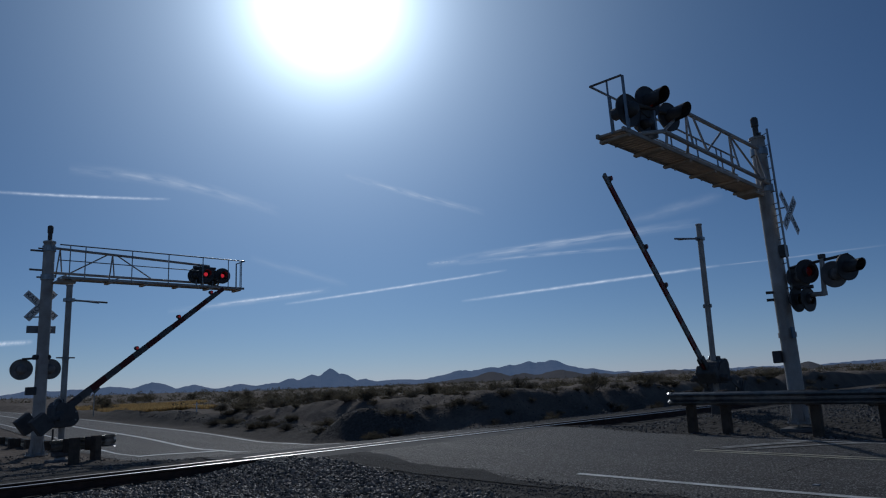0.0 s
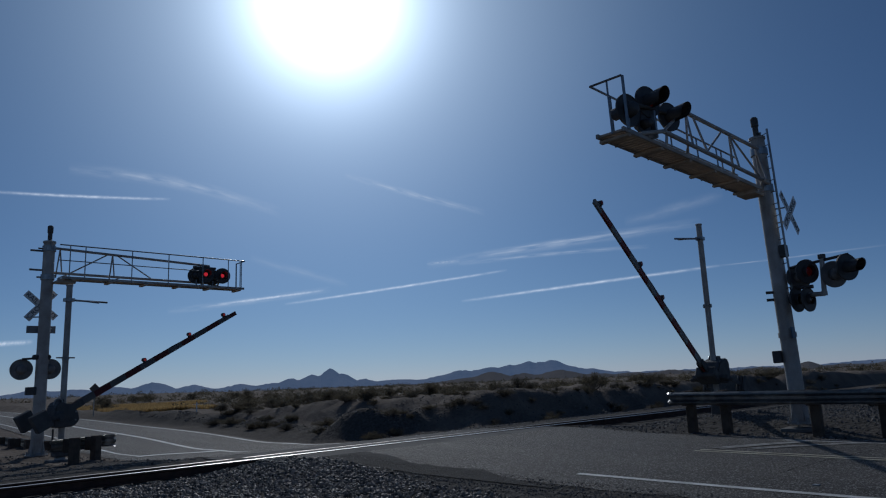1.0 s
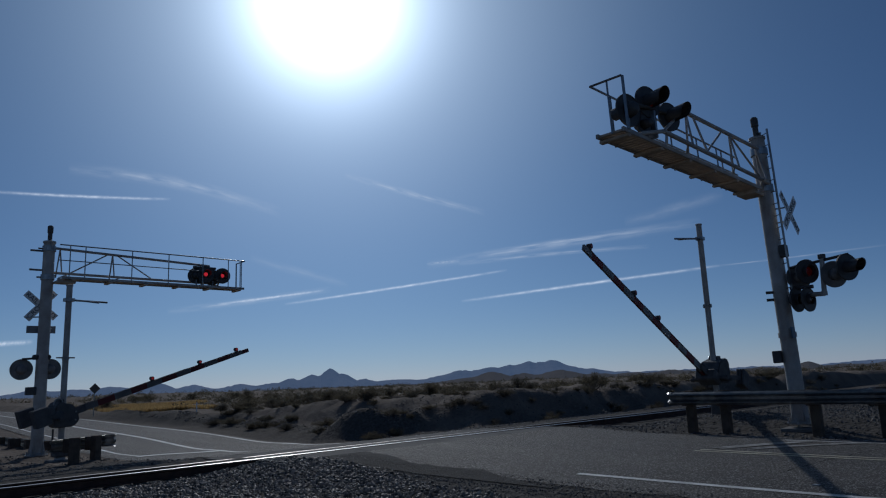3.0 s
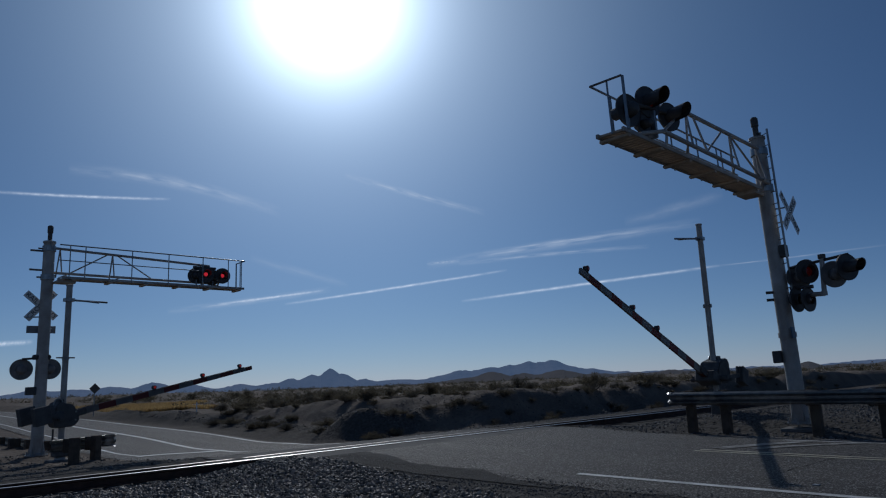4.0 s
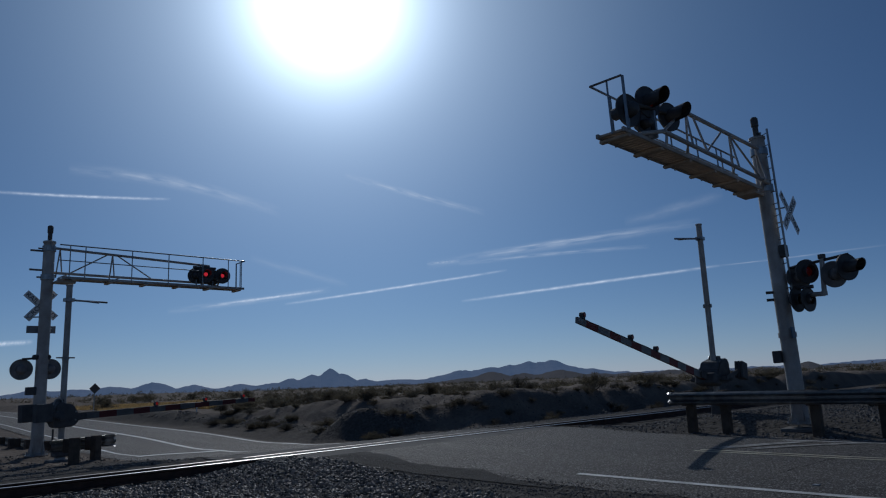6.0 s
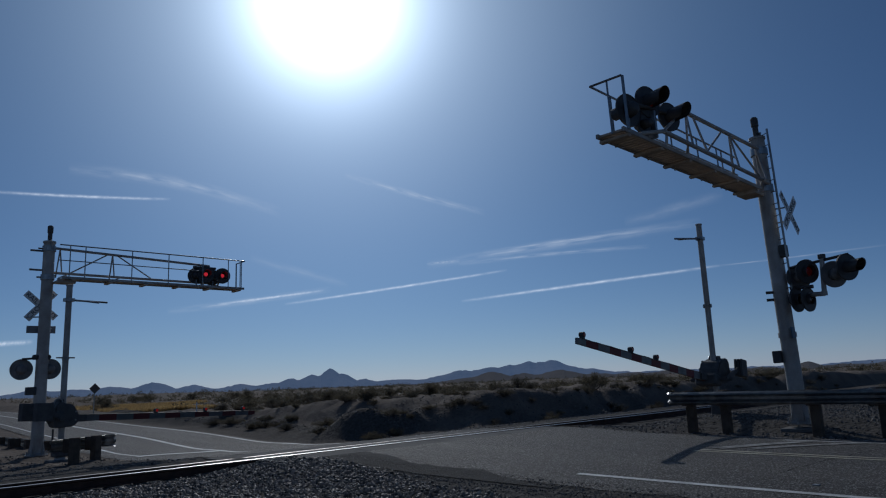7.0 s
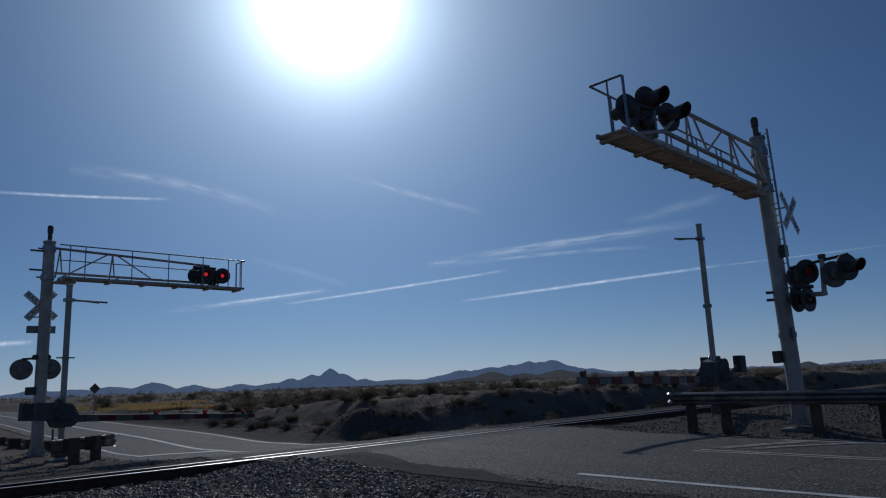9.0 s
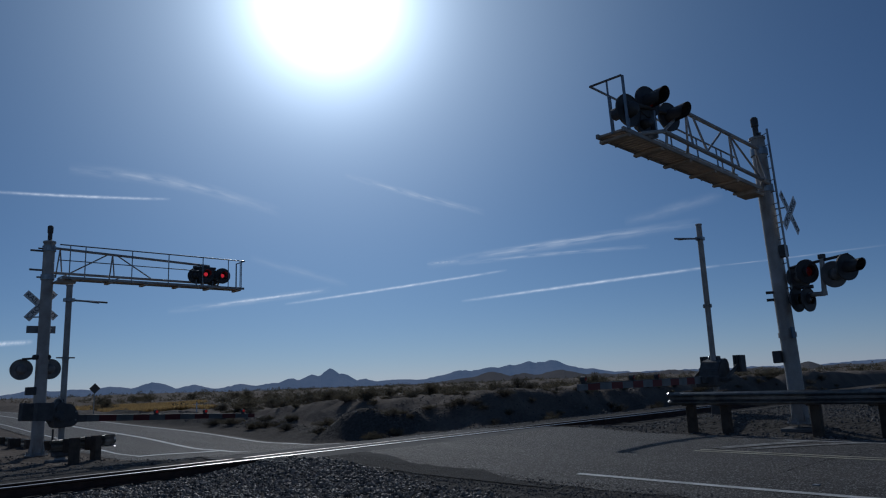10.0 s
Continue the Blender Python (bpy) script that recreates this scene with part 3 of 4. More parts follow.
    part("chord_end_brace", tube(BM(), top(chord_end), low(low_end), 0.03, seg=8), "aluminium", root)
    part("chord_end_brace", tube(BM(), low(low_end), deck(low_end + 0.5), 0.04, seg=8), "aluminium", root)
    for f in (0.05, 0.30, 0.60):
        x = chord_end * f / 0.62 if f > 0.5 else reach * f
        part("lacing_bar", tube(BM(), top(x), deck(x - 0.10), 0.024, seg=8), "aluminium", root)
        part("lacing_bar", tube(BM(), top(x), low(x + 0.14), 0.024, seg=8), "aluminium", root)
        part("strut", tube(BM(), deck(x), low(x + 0.35), 0.022, seg=8), "aluminium", root)
    for x0, x1, up in diagonals:
        p, q = (low(reach * x0), top(reach * x1)) if not up else (top(reach * x0), low(reach * x1))
        part("diagonal", tube(BM(), p, q, 0.024, seg=8), "aluminium", root)
    # hand rail along the outer deck edge, and a cage round the end
    yy = yf - 0.03
    part("handrail", tube(BM(), (radius, yy, deck_z + rail_h), (reach, yy, deck_z + rail_h), 0.022, seg=8), "galv", root)
    part("mid_rail", tube(BM(), (radius, yy, deck_z + rail_h * 0.52), (reach * 0.76, yy, deck_z + rail_h * 0.52), 0.017, seg=8), "galv", root)
    for f in (0.075, 0.145, 0.37, 0.56, 0.75, 0.90, 0.98) if corner else (0.07, 0.16, 0.20, 0.36, 0.55, 0.72, 0.90):
        part("rail_post", tube(BM(), (reach * f, yy, deck_z - 0.05), (reach * f, yy, deck_z + rail_h), 0.019, seg=8), "galv", root)
    part("end_rail", tube(BM(), (reach, yy, deck_z + rail_h), (reach, 0.11, deck_z + rail_h), 0.022, seg=8), "galv", root)
    part("rail_post", tube(BM(), (reach - 0.03, 0.11, deck_z - 0.03), (reach - 0.03, 0.11, deck_z + rail_h), 0.028, seg=8), "galv", root)
    part("rail_post", tube(BM(), (reach - 0.02, -0.2, deck_z - 0.03), (reach - 0.02, -0.2, deck_z + rail_h), 0.019, seg=8), "galv", root)
    # lamp supports and heads on the walkway
    for x, y, z, facing, r, lens, back, hood in lights:
        hd = signal_head(root, (x, y, deck_z + z), facing, r, lens, back, hood)
        part("lamp_bracket", tube(BM(), (x, 0, deck_z + 0.03), (x, y * 0.6, deck_z + z - 0.05), 0.03, seg=8), "galv", hd)
    return root


def ladder(root, x, y, z0, z1, yaw):
    lad = part("ladder", BM(), "galv", root, "narrow steel ladder")
    lad.matrix_basis = pose(x, y, 0, 0, 0, yaw)
    for sx in (-0.13, 0.13):
        part("stile", bar(BM(), (sx, 0, z0), (sx, 0, z1), 0.03, 0.045), "galv", lad)
    n = int((z1 - z0) / 0.3)
    for i in range(n):
        z = z0 + 0.2 + i * 0.3
        part("rung", tube(BM(), (-0.13, 0, z), (0.13, 0, z), 0.012, seg=6), "galv", lad)
    return lad


def in_frame(root, p):
    """A point of the place in the thing's own space."""
    return tuple(root.matrix_world.inverted() @ Vector(p))


def dress_right_mast(root):
    """Sign, ladder, boxes and three pairs of flashers on the near mast; facings are against the road's direction."""
    yaw = -184.2
    bm = BM()
    for z in (5.35, 5.0):
        bar(bm, in_frame(root, (17.69, 6.80, z)), in_frame(root, (17.75, 6.45, z)), 0.03, 0.03)
    part("sign_bracket", bm, "galv", root)
    crossbuck(root, in_frame(root, (17.75, 6.43, 5.20)), yaw, words=True, tilt=4)
    lx, ly, _ = in_frame(root, (17.73, 6.60, 0))
    ladder(root, lx, ly, 3.05, 7.25, yaw + 60)
    part("cable_box", box(BM(), -0.10, 0.10, -0.08, 0.08, -0.14, 0.16, pose(*in_frame(root, (17.68, 6.66, 4.27)), 0, 0, yaw), bevel=0.02), "housing", root)
    part("junction_box", box(BM(), -0.11, 0.11, -0.09, 0.09, -0.14, 0.15, pose(*in_frame(root, (17.62, 7.09, 1.74)), 0, 0, yaw), bevel=0.02), "housing", root)
    part("mast_band", lathe(BM(), [(0.205, 2.08), (0.205, 2.2)], Matrix(), 24), "aluminium", root)
    part("notice_plate", box(BM(), -0.10, 0.10, -0.012, 0.012, -0.13, 0.13, pose(*in_frame(root, (17.62, 6.66, 2.30)), 0, 0, yaw), bevel=0.004), "plate_blue", root, "small blue notice plate")
    for z in (3.30, 3.12):
        part("clamp_bolt", tube(BM(), in_frame(root, (17.6, 7.0, z)), in_frame(root, (17.53, 7.15, z)), 0.035, seg=8), "black", root)
    # bracket pipes
    bm = tube(BM(), in_frame(root, (17.75, 6.75, 3.18)), in_frame(root, (17.66, 5.86, 3.14)), 0.055)
    tube(bm, in_frame(root, (17.66, 5.87, 3.12)), in_frame(root, (17.66, 5.82, 3.98)), 0.055)
    tube(bm, in_frame(root, (17.66, 5.87, 3.10)), in_frame(root, (17.66, 5.87, 3.20)), 0.07)
    part("flasher_bracket", bm, "aluminium", root, "grey pipe bracket for the flashers")
    part("bracket_cap", tube(BM(), in_frame(root, (17.66, 5.82, 3.96)), in_frame(root, (17.66, 5.82, 4.06)), 0.085), "housing", root)
    part("cross_arm", tube(BM(), in_frame(root, (17.66, 6.55, 3.84)), in_frame(root, (17.66, 5.25, 3.98)), 0.035), "black", root)
    part("lower_arm", tube(BM(), in_frame(root, (17.68, 6.62, 3.36)), in_frame(root, (17.68, 6.10, 3.34)), 0.045), "black", root)
    heads = [((17.60, 6.156, 3.70), -35, "lens_dim", 0.16, 0.29, "black"), ((17.78, 6.44, 3.61), 140, "lens_off", 0.30, 0.30, "disc_back"),
             ((17.74, 5.64, 3.57), 140, "lens_off", 0.30, 0.31, "disc_back"), ((17.58, 5.28, 3.68), -26, "lens_off", 0.42, 0.31, "black"),
             ((17.65, 6.47, 3.07), -10, "lens_off", 0.10, 0.30, "black"), ((17.65, 6.22, 3.045), -10, "lens_off", 0.10, 0.29, "black")]
    for at, facing, lens, hood, r, back in heads:
        signal_head(root, in_frame(root, at), facing + yaw, r, lens, back, hood)


def dress_left_mast(root):
    crossbuck(root, (-0.08, 0.26, 4.84), 0, words=True, tilt=-4)
    part("sign_bracket", bar(BM(), (0, 0, 4.45), (-0.5, 0.22, 4.43), 0.04, 0.04), "galv", root)
    part("track_plate", box(BM(), -0.46, 0.40, 0.25, 0.262, 3.93, 4.17, bevel=0.004), "plate_grey", root, "weathered grey supplementary plate")
    part("flasher_bracket", tube(BM(), (-0.58, 0.0, 3.08), (0.25, 0.0, 3.14), 0.035), "black", root)
    part("bracket_hub", box(BM(), -0.28, 0.22, -0.12, 0.12, 3.06, 3.22, bevel=0.03), "black", root)
    for x in (-0.58, 0.24):
        signal_head(root, (x + 0.02, 0.10, 2.76), 180, 0.33, "lens_dim", "disc_back")
    part("junction_box", box(BM(), -0.42, -0.12, -0.12, 0.12, 1.95, 2.2, bevel=0.02), "housing", root)
    for z in (6.62, 5.98):
        part("mast_step", tube(BM(), (-0.55, 0, z), (0.1, 0, z), 0.035, seg=8), "galv", root)


def diamond_sign():
    root = empty("warning_sign", pose(22.5, 73.6, ground_z(22.5, 73.6)), "weathered diamond road sign on a thin post", "road sign")
    part("post", box(BM(), -0.04, 0.04, -0.03, 0.03, -0.3, 2.85, bevel=0.008), "galv", root)
    part("sign_panel", box(BM(), -0.36, 0.36, -0.004, 0.004, -0.36, 0.36, pose(0, -0.04, 2.62, 0, 45, 0), bevel=0.003), "orange", root, "dull brown diamond panel")


def marker_post(x, y):
    root = empty("marker_post", pose(x, y, ground_z(x, y)), "short pale marker post in the dirt", "marker post", "marker posts")
    part("post", box(BM(), -0.05, 0.05, -0.02, 0.02, -0.2, 0.85, bevel=0.01), "white", root)
    part("cap", box(BM(), -0.055, 0.055, -0.025, 0.025, 0.85, 0.95, bevel=0.01), "wood", root)


# ---- contrails ----
def contrail_material(name, strength, cover, grain, low=0.32):
    m = bpy.data.materials.new(name)
    m.use_nodes = True
    n, l = m.node_tree.nodes, m.node_tree.links
    n.remove(n["Principled BSDF"])
    uv = n.new("ShaderNodeTexCoord")
    sep = n.new("ShaderNodeSeparateXYZ")
    l.new(uv.outputs["UV"], sep.inputs[0])

    def fade(sock, power):
        a = n.new("ShaderNodeMath")
        a.operation = "PINGPONG"
        a.inputs[1].default_value = 0.5
        l.new(sock, a.inputs[0])
        b = n.new("ShaderNodeMath")
        b.operation = "MULTIPLY"
        b.inputs[1].default_value = 2.0
        l.new(a.outputs[0], b.inputs[0])
        c = n.new("ShaderNodeMath")
        c.operation = "POWER"
        c.inputs[1].default_value = power
        l.new(b.outputs[0], c.inputs[0])
        return c.outputs[0]

    mp = n.new("ShaderNodeMapping")
    mp.inputs["Scale"].default_value = grain
    l.new(uv.outputs["UV"], mp.inputs[0])
    tex = n.new("ShaderNodeTexNoise")
    tex.inputs["Scale"].default_value, tex.inputs["Detail"].default_value = 1.0, 6.0
    l.new(mp.outputs[0], tex.inputs["Vector"])
    mr = n.new("ShaderNodeMapRange")
    mr.inputs["From Min"].default_value, mr.inputs["From Max"].default_value, mr.inputs["To Max"].default_value = low, 0.72, cover
    l.new(tex.outputs["Fac"], mr.inputs["Value"])
    prev = mr.outputs[0]
    for q in (fade(sep.outputs["X"], 0.5), fade(sep.outputs["Y"], 1.6)):
        mu = n.new("ShaderNodeMath")
        mu.operation = "MULTIPLY"
        l.new(prev, mu.inputs[0])
        l.new(q, mu.inputs[1])
        prev = mu.outputs[0]
    # emission stands in for the sunlight on the ice cloud
    em, tr, mx = n.new("ShaderNodeEmission"), n.new("ShaderNodeBsdfTransparent"), n.new("ShaderNodeMixShader")
    em.inputs["Color"].default_value, em.inputs["Strength"].default_value = (0.93, 0.96, 1.0, 1), strength
    l.new(prev, mx.inputs[0])
    l.new(tr.outputs[0], mx.inputs[1])
    l.new(em.outputs[0], mx.inputs[2])
    l.new(mx.outputs[0], n["Material Output"].inputs["Surface"])
    return m


def contrail(a, b, width, mat, sag=0.0):
    """A thin streak of high ice cloud from a to b, both (azimuth right of view, elevation) in degrees, width in degrees."""
    heading = math.atan2(VIEW[1], VIEW[0])
    bm = BM()
    uvl = bm.loops.layers.uv.new("UVMap")
    rows = []
    n = 24
    for i in range(n + 1):
        f = i / n
        az = a[0] + (b[0] - a[0]) * f
        el = a[1] + (b[1] - a[1]) * f + sag * math.sin(math.pi * f)
        row = []
        for k in (-0.5, 0.5):
            th, e = heading - radians(az), radians(el + width * k)
            row.append(bm.verts.new((4700 * math.cos(th) * math.cos(e), 4700 * math.sin(th) * math.cos(e), 4700 * math.sin(e))))
        rows.append(row)
    for i, (p, q) in enumerate(zip(rows, rows[1:])):
        f = bm.faces.new((p[0], q[0], q[1], p[1]))
        for lp, uvv in zip(f.loops, ((i / n, 0), ((i + 1) / n, 0), ((i + 1) / n, 1), (i / n, 1))):
            lp[uvl].uv = uvv
    return tagged(finish("contrail", bm, mat), "thin white contrail high in the blue sky", "contrail", "contrails", "structure")


# ---- gates ----
def gate(name, m, mast_h, pivot, arm_len, lamps, label, mast_xy=(0, 0), weight_x=-1.0, reach=1.15, lift=0.12, weight_z=0.2, sheeting="stripe", droop=0.0, slim=1.0):
    """A gate mast with its drive housing; the arm is a part of its own that turns about the pivot, along local +X."""
    root = empty(name, m, label, "crossing gate", "crossing gates")
    mx, my = mast_xy
    part("foundation", box(BM(), mx - 0.3, mx + 0.3, my - 0.3, my + 0.3, -0.5, 0.05, bevel=0.02), "concrete", root)
    part("mast", lathe(BM(), [(0.15, 0.04), (0.15, 0.1), (0.085, 0.12), (0.085, mast_h), (0.10, mast_h), (0.10, mast_h + 0.04), (0.03, mast_h + 0.06)], pose(mx, my, 0), 18), "aluminium", root, "slim grey tubular mast")
    part("junction_box", box(BM(), mx - 0.2, mx + 0.2, my - 0.16, my + 0.16, 0.12, 0.55, bevel=0.03), "housing", root)
    # bracket that catches the raised arm
    bm = BM()
    tube(bm, (mx, my, mast_h - 0.42), (mx + reach, my - 0.02, mast_h - 0.43 - droop), 0.03, seg=8)
    tube(bm, (mx, my, mast_h - 0.40), (mx + reach * 0.74, my - 0.12, mast_h - 0.47 - 0.6 * droop), 0.024, seg=8)
    box(bm, mx - 0.13, mx + 0.13, my - 0.1, my + 0.1, mast_h - 0.47, mast_h - 0.37)
    part("arm_bracket", bm, "galv", root, "steel bracket near the mast top")
    z = mast_h * 0.58
    bm = tube(BM(), (mx - 0.26, my, z), (mx + 0.26, my, z), 0.022, seg=8)
    tube(bm, (mx, my - 0.12, z - 0.02), (mx, my + 0.12, z - 0.02), 0.06, seg=10)
    part("step_bracket", bm, "galv", root)
    px, py, pz = pivot
    # drive housing beside the mast
    bm = BM()
    prof = [(0.52, -0.20), (0.46, 0.02), (0.26, 0.26), (-0.30, 0.36), (-0.44, 0.22), (-0.46, -0.16), (-0.30, -0.38), (0.30, -0.36)]
    lo = [bm.verts.new((mx + u * slim, my - 0.30, pz + lift + v)) for u, v in prof]
    hi = [bm.verts.new((mx + u * slim, my + 0.30, pz + lift + v)) for u, v in prof]
    for i in range(len(prof)):
        j = (i + 1) % len(prof)
        bm.faces.new((lo[i], lo[j], hi[j], hi[i]))
    bm.faces.new(lo[::-1])
    bm.faces.new(hi)
    bmesh.ops.recalc_face_normals(bm, faces=bm.faces)
    bmesh.ops.bevel(bm, geom=list(bm.edges), offset=0.03, segments=2, affect="EDGES")
    part("drive_housing", bm, "housing", root, "dark cast gate drive housing")
    part("motor_cover", box(BM(), mx - 0.5 * slim, mx - 0.1, my - 0.36, my - 0.29, pz - 0.25, pz + 0.2, bevel=0.025), "housing", root)
    zt = pz + lift
    part("top_lug", box(BM(), mx - 0.24 * slim, mx - 0.02, my - 0.14, my + 0.14, zt + 0.30, zt + 0.43, bevel=0.02), "housing", root)
    for u in (-0.36, 0.34):
        for v in (-0.18, 0.06):
            part("cover_bolt", tube(BM(), (mx + u * slim, my - 0.33, zt + v), (mx + u * slim, my - 0.29, zt + v), 0.028, seg=6), "galv", root)
    bm, last = BM(), None
    for k in range(9):
        a = math.pi * k / 8
        p = Vector((mx - 0.30 * slim - 0.13 * math.cos(a), my - 0.2, zt + 0.28 + 0.17 * math.sin(a)))
        if last:
            tube(bm, last, p, 0.018, seg=6)
        last = p
    part("cable_loop", bm, "galv", root, "pale cable looping over the housing")
    part("cable_pipe", tube(BM(), (mx - 0.15, my + 0.2, 0.3), (mx - 0.15, my + 0.2, pz - 0.3), 0.03, seg=8), "black", root)
    part("drive_shaft", tube(BM(), (px, py - 0.62, pz), (px, py + 0.62, pz), 0.05, seg=12), "housing", root)
    # the arm
    arm = part("gate_arm", BM(), sheeting, root, "red and white striped gate arm")
    bm = BM()
    t0, t1 = 0.095, 0.068
    ring = []
    for x, hh in ((0.55, t0), (arm_len * 0.5, (t0 + t1) / 2 + 0.005), (arm_len, t1)):
        ring.append([bm.verts.new((x, y, zz)) for y, zz in ((-0.03, -hh), (0.03, -hh), (0.03, hh), (-0.03, hh))])
    for a, b in zip(ring, ring[1:]):
        for i in range(4):
            bm.faces.new((a[i], a[(i + 1) % 4], b[(i + 1) % 4], b[i]))
    bm.faces.new(ring[0][::-1])
    bm.faces.new(ring[-1])
    bmesh.ops.recalc_face_normals(bm, faces=bm.faces)
    bm.to_mesh(arm.data)
    bm.free()
    bm = BM()
    for y in (-0.075, 0.075):
        box(bm, -0.12, 0.95, y - 0.012, y + 0.012, -0.10, 0.10, bevel=0.02)
    box(bm, 0.0, 0.16, -0.5, 0.5, -0.06, 0.06, bevel=0.02)
    box(bm, 0.02, 0.52, -0.30, 0.30, -0.20, 0.12, bevel=0.04)
    part("arm_clamp", bm, "housing", arm, "dark steel arm clamp")
    for y in (-0.50, 0.50):
        bm = bar(BM(), (0.15, y, 0.0), (weight_x + 0.1, y, weight_z), 0.03, 0.12)
        part("counterweight_arm", bm, "housing", arm)
        bm = BM()
        for k in range(3):
            box(bm, weight_x - 0.22, weight_x + 0.22, y - 0.12 + k * 0.085, y - 0.05 + k * 0.085, weight_z - 0.25, weight_z + 0.25, bevel=0.012)
        part("counterweight", bm, "housing", arm, "dark iron counterweight plates")
    for x, lens in lamps:
        bm = box(BM(), x - 0.05, x + 0.05, -0.05, 0.05, 0.07, 0.13, bevel=0.01)
        tube(bm, (x, -0.055, 0.17), (x, 0.055, 0.17), 0.064, seg=14)
        lamp = part("arm_lamp", bm, "black", arm, "small black warning lamp on the arm")
        part("lens", tube(BM(), (x, -0.066, 0.17), (x, 0.066, 0.17), 0.043, seg=14), lens, lamp, "red lamp lens")

    def on_arm(x):
        return t0 + (t1 - t0) * x / arm_len + 0.008 + 0.010 * noise.noise((x * 2.2, 0.0, 7.0))

    bm = BM()
    last = 0.6
    for i in range(40):
        x = 0.6 + (arm_len - 0.9) * i / 39
        tube(bm, (last, 0.026, on_arm(last)), (x + 0.001, 0.026, on_arm(x)), 0.012, seg=6)
        last = x
    part("lamp_cable", bm, "black", arm)
    arm.location = pivot
    return root, arm


# ---- guard rails ----
def guardrail(name, p0, yaw, length, top, post_xs, ground, label, end_radius=0.16, post_w=0.2):
    """A W-beam on timber posts, along local +X from p0; its traffic face is local -Y."""
    root = empty(name, pose(p0[0], p0[1], 0, 0, 0, yaw), label, "guardrail", "guardrails by the road")
    prof = [(0.022, 0.148), (0.008, 0.156), (-0.010, 0.156), (-0.025, 0.148), (-0.08, 0.115), (-0.083, 0.085), (-0.012, 0.03), (-0.008, -0.03), (-0.083, -0.085), (-0.08, -0.115), (-0.025, -0.148), (0.0, -0.156)]
    bm = BM()
    n = max(4, int(length / 1.0))
    zc = top - 0.156
    rows = []
    stops = [(length * i / n, 0.0) for i in range(n + 1)]
    for x, yo in stops:
        rows.append([bm.verts.new((x, u + yo, zc + v)) for u, v in prof])
    for a, b in zip(rows, rows[1:]):
        for i in range(len(prof) - 1):
            bm.faces.new((a[i], b[i], b[i + 1], a[i + 1]))
    geom = bmesh.ops.solidify(bm, geom=list(bm.faces), thickness=0.006)
    bmesh.ops.recalc_face_normals(bm, faces=bm.faces)
    part("beam", bm, "galv", root, "galvanised corrugated steel beam")
    bm = BM()
    rows = []
    for k in range(9):
        a = radians(-30 + 210 * k / 8)
        rows.append([bm.verts.new((-end_radius * math.sin(a) * 1.1 - 0.02, u * 0.8 + end_radius * (1 - math.cos(a)) - 0.02, zc + v)) for u, v in prof])
    for a, b in zip(rows, rows[1:]):
        for i in range(len(prof) - 1):
            bm.faces.new((a[i], b[i], b[i + 1], a[i + 1]))
    bmesh.ops.solidify(bm, geom=list(bm.faces), thickness=0.006)
    bmesh.ops.recalc_face_normals(bm, faces=bm.faces)
    part("end_piece", bm, "galv", root, "rounded steel end terminal")
    for x in post_xs:
        g = ground(x)
        part("post", box(BM(), x - post_w / 2, x + post_w / 2, 0.20, 0.20 + post_w, g - 0.4, top + 0.03, bevel=0.012), "wood", root, "weathered timber post")
        part("spacer_block", box(BM(), x - post_w / 2, x + post_w / 2, 0.008, 0.198, top - 0.34, top + 0.01, bevel=0.01), "wood", root)
    return root


# ---- plants ----
def bush_mesh(name, seed, leaves=900, spread=1.0, tall=0.9, parts_parent=None):
    """A desert shrub: twigs fanning from the root and many small leaf clumps with gaps."""
    rnd = random.Random(seed)
    tw = BM()
    lv, lf = [], []
    tips = []
    for _ in range(26):
        a, t = rnd.uniform(0, 6.283), rnd.uniform(0.15, 1.15)
        ln = rnd.uniform(0.55, 1.05)
        p1 = Vector((math.cos(a) * math.sin(t) * ln * spread, math.sin(a) * math.sin(t) * ln * spread, math.cos(t) * ln * tall))
        mid = p1 * 0.5 + Vector((rnd.uniform(-0.08, 0.08), rnd.uniform(-0.08, 0.08), 0.06))
        tube(tw, (0, 0, -0.05), mid, 0.018, 0.012, seg=4)
        tube(tw, mid, p1, 0.012, 0.005, seg=4)
        tips += [(mid, p1)]
    for _ in range(leaves):
        a, b = rnd.choice(tips)
        c = a.lerp(b, rnd.uniform(0.0, 1.1)) + Vector((rnd.gauss(0, 0.09), rnd.gauss(0, 0.09), rnd.gauss(0, 0.07)))
        if c.z < 0.03:
            c.z = rnd.uniform(0.03, 0.2)
        s = rnd.uniform(0.016, 0.042)
        d1 = Vector((rnd.gauss(0, 1), rnd.gauss(0, 1), rnd.gauss(0, 1))).normalized() * s
        d2 = d1.orthogonal().normalized() * s * 0.6
        k = len(lv)
        lv += [c - d1, c + d2, c + d1, c - d2]
        lf.append((k, k + 1, k + 2, k + 3))
    tme = bpy.data.meshes.new("twigs")
    tw.to_mesh(tme)
    tw.free()
    tme.materials.append(MAT["twig"])
    lme = bpy.data.meshes.new("leaves")
    lme.from_pydata([tuple(v) for v in lv], [], lf)
    lme.materials.append(MAT["bush"])
    return tme, lme


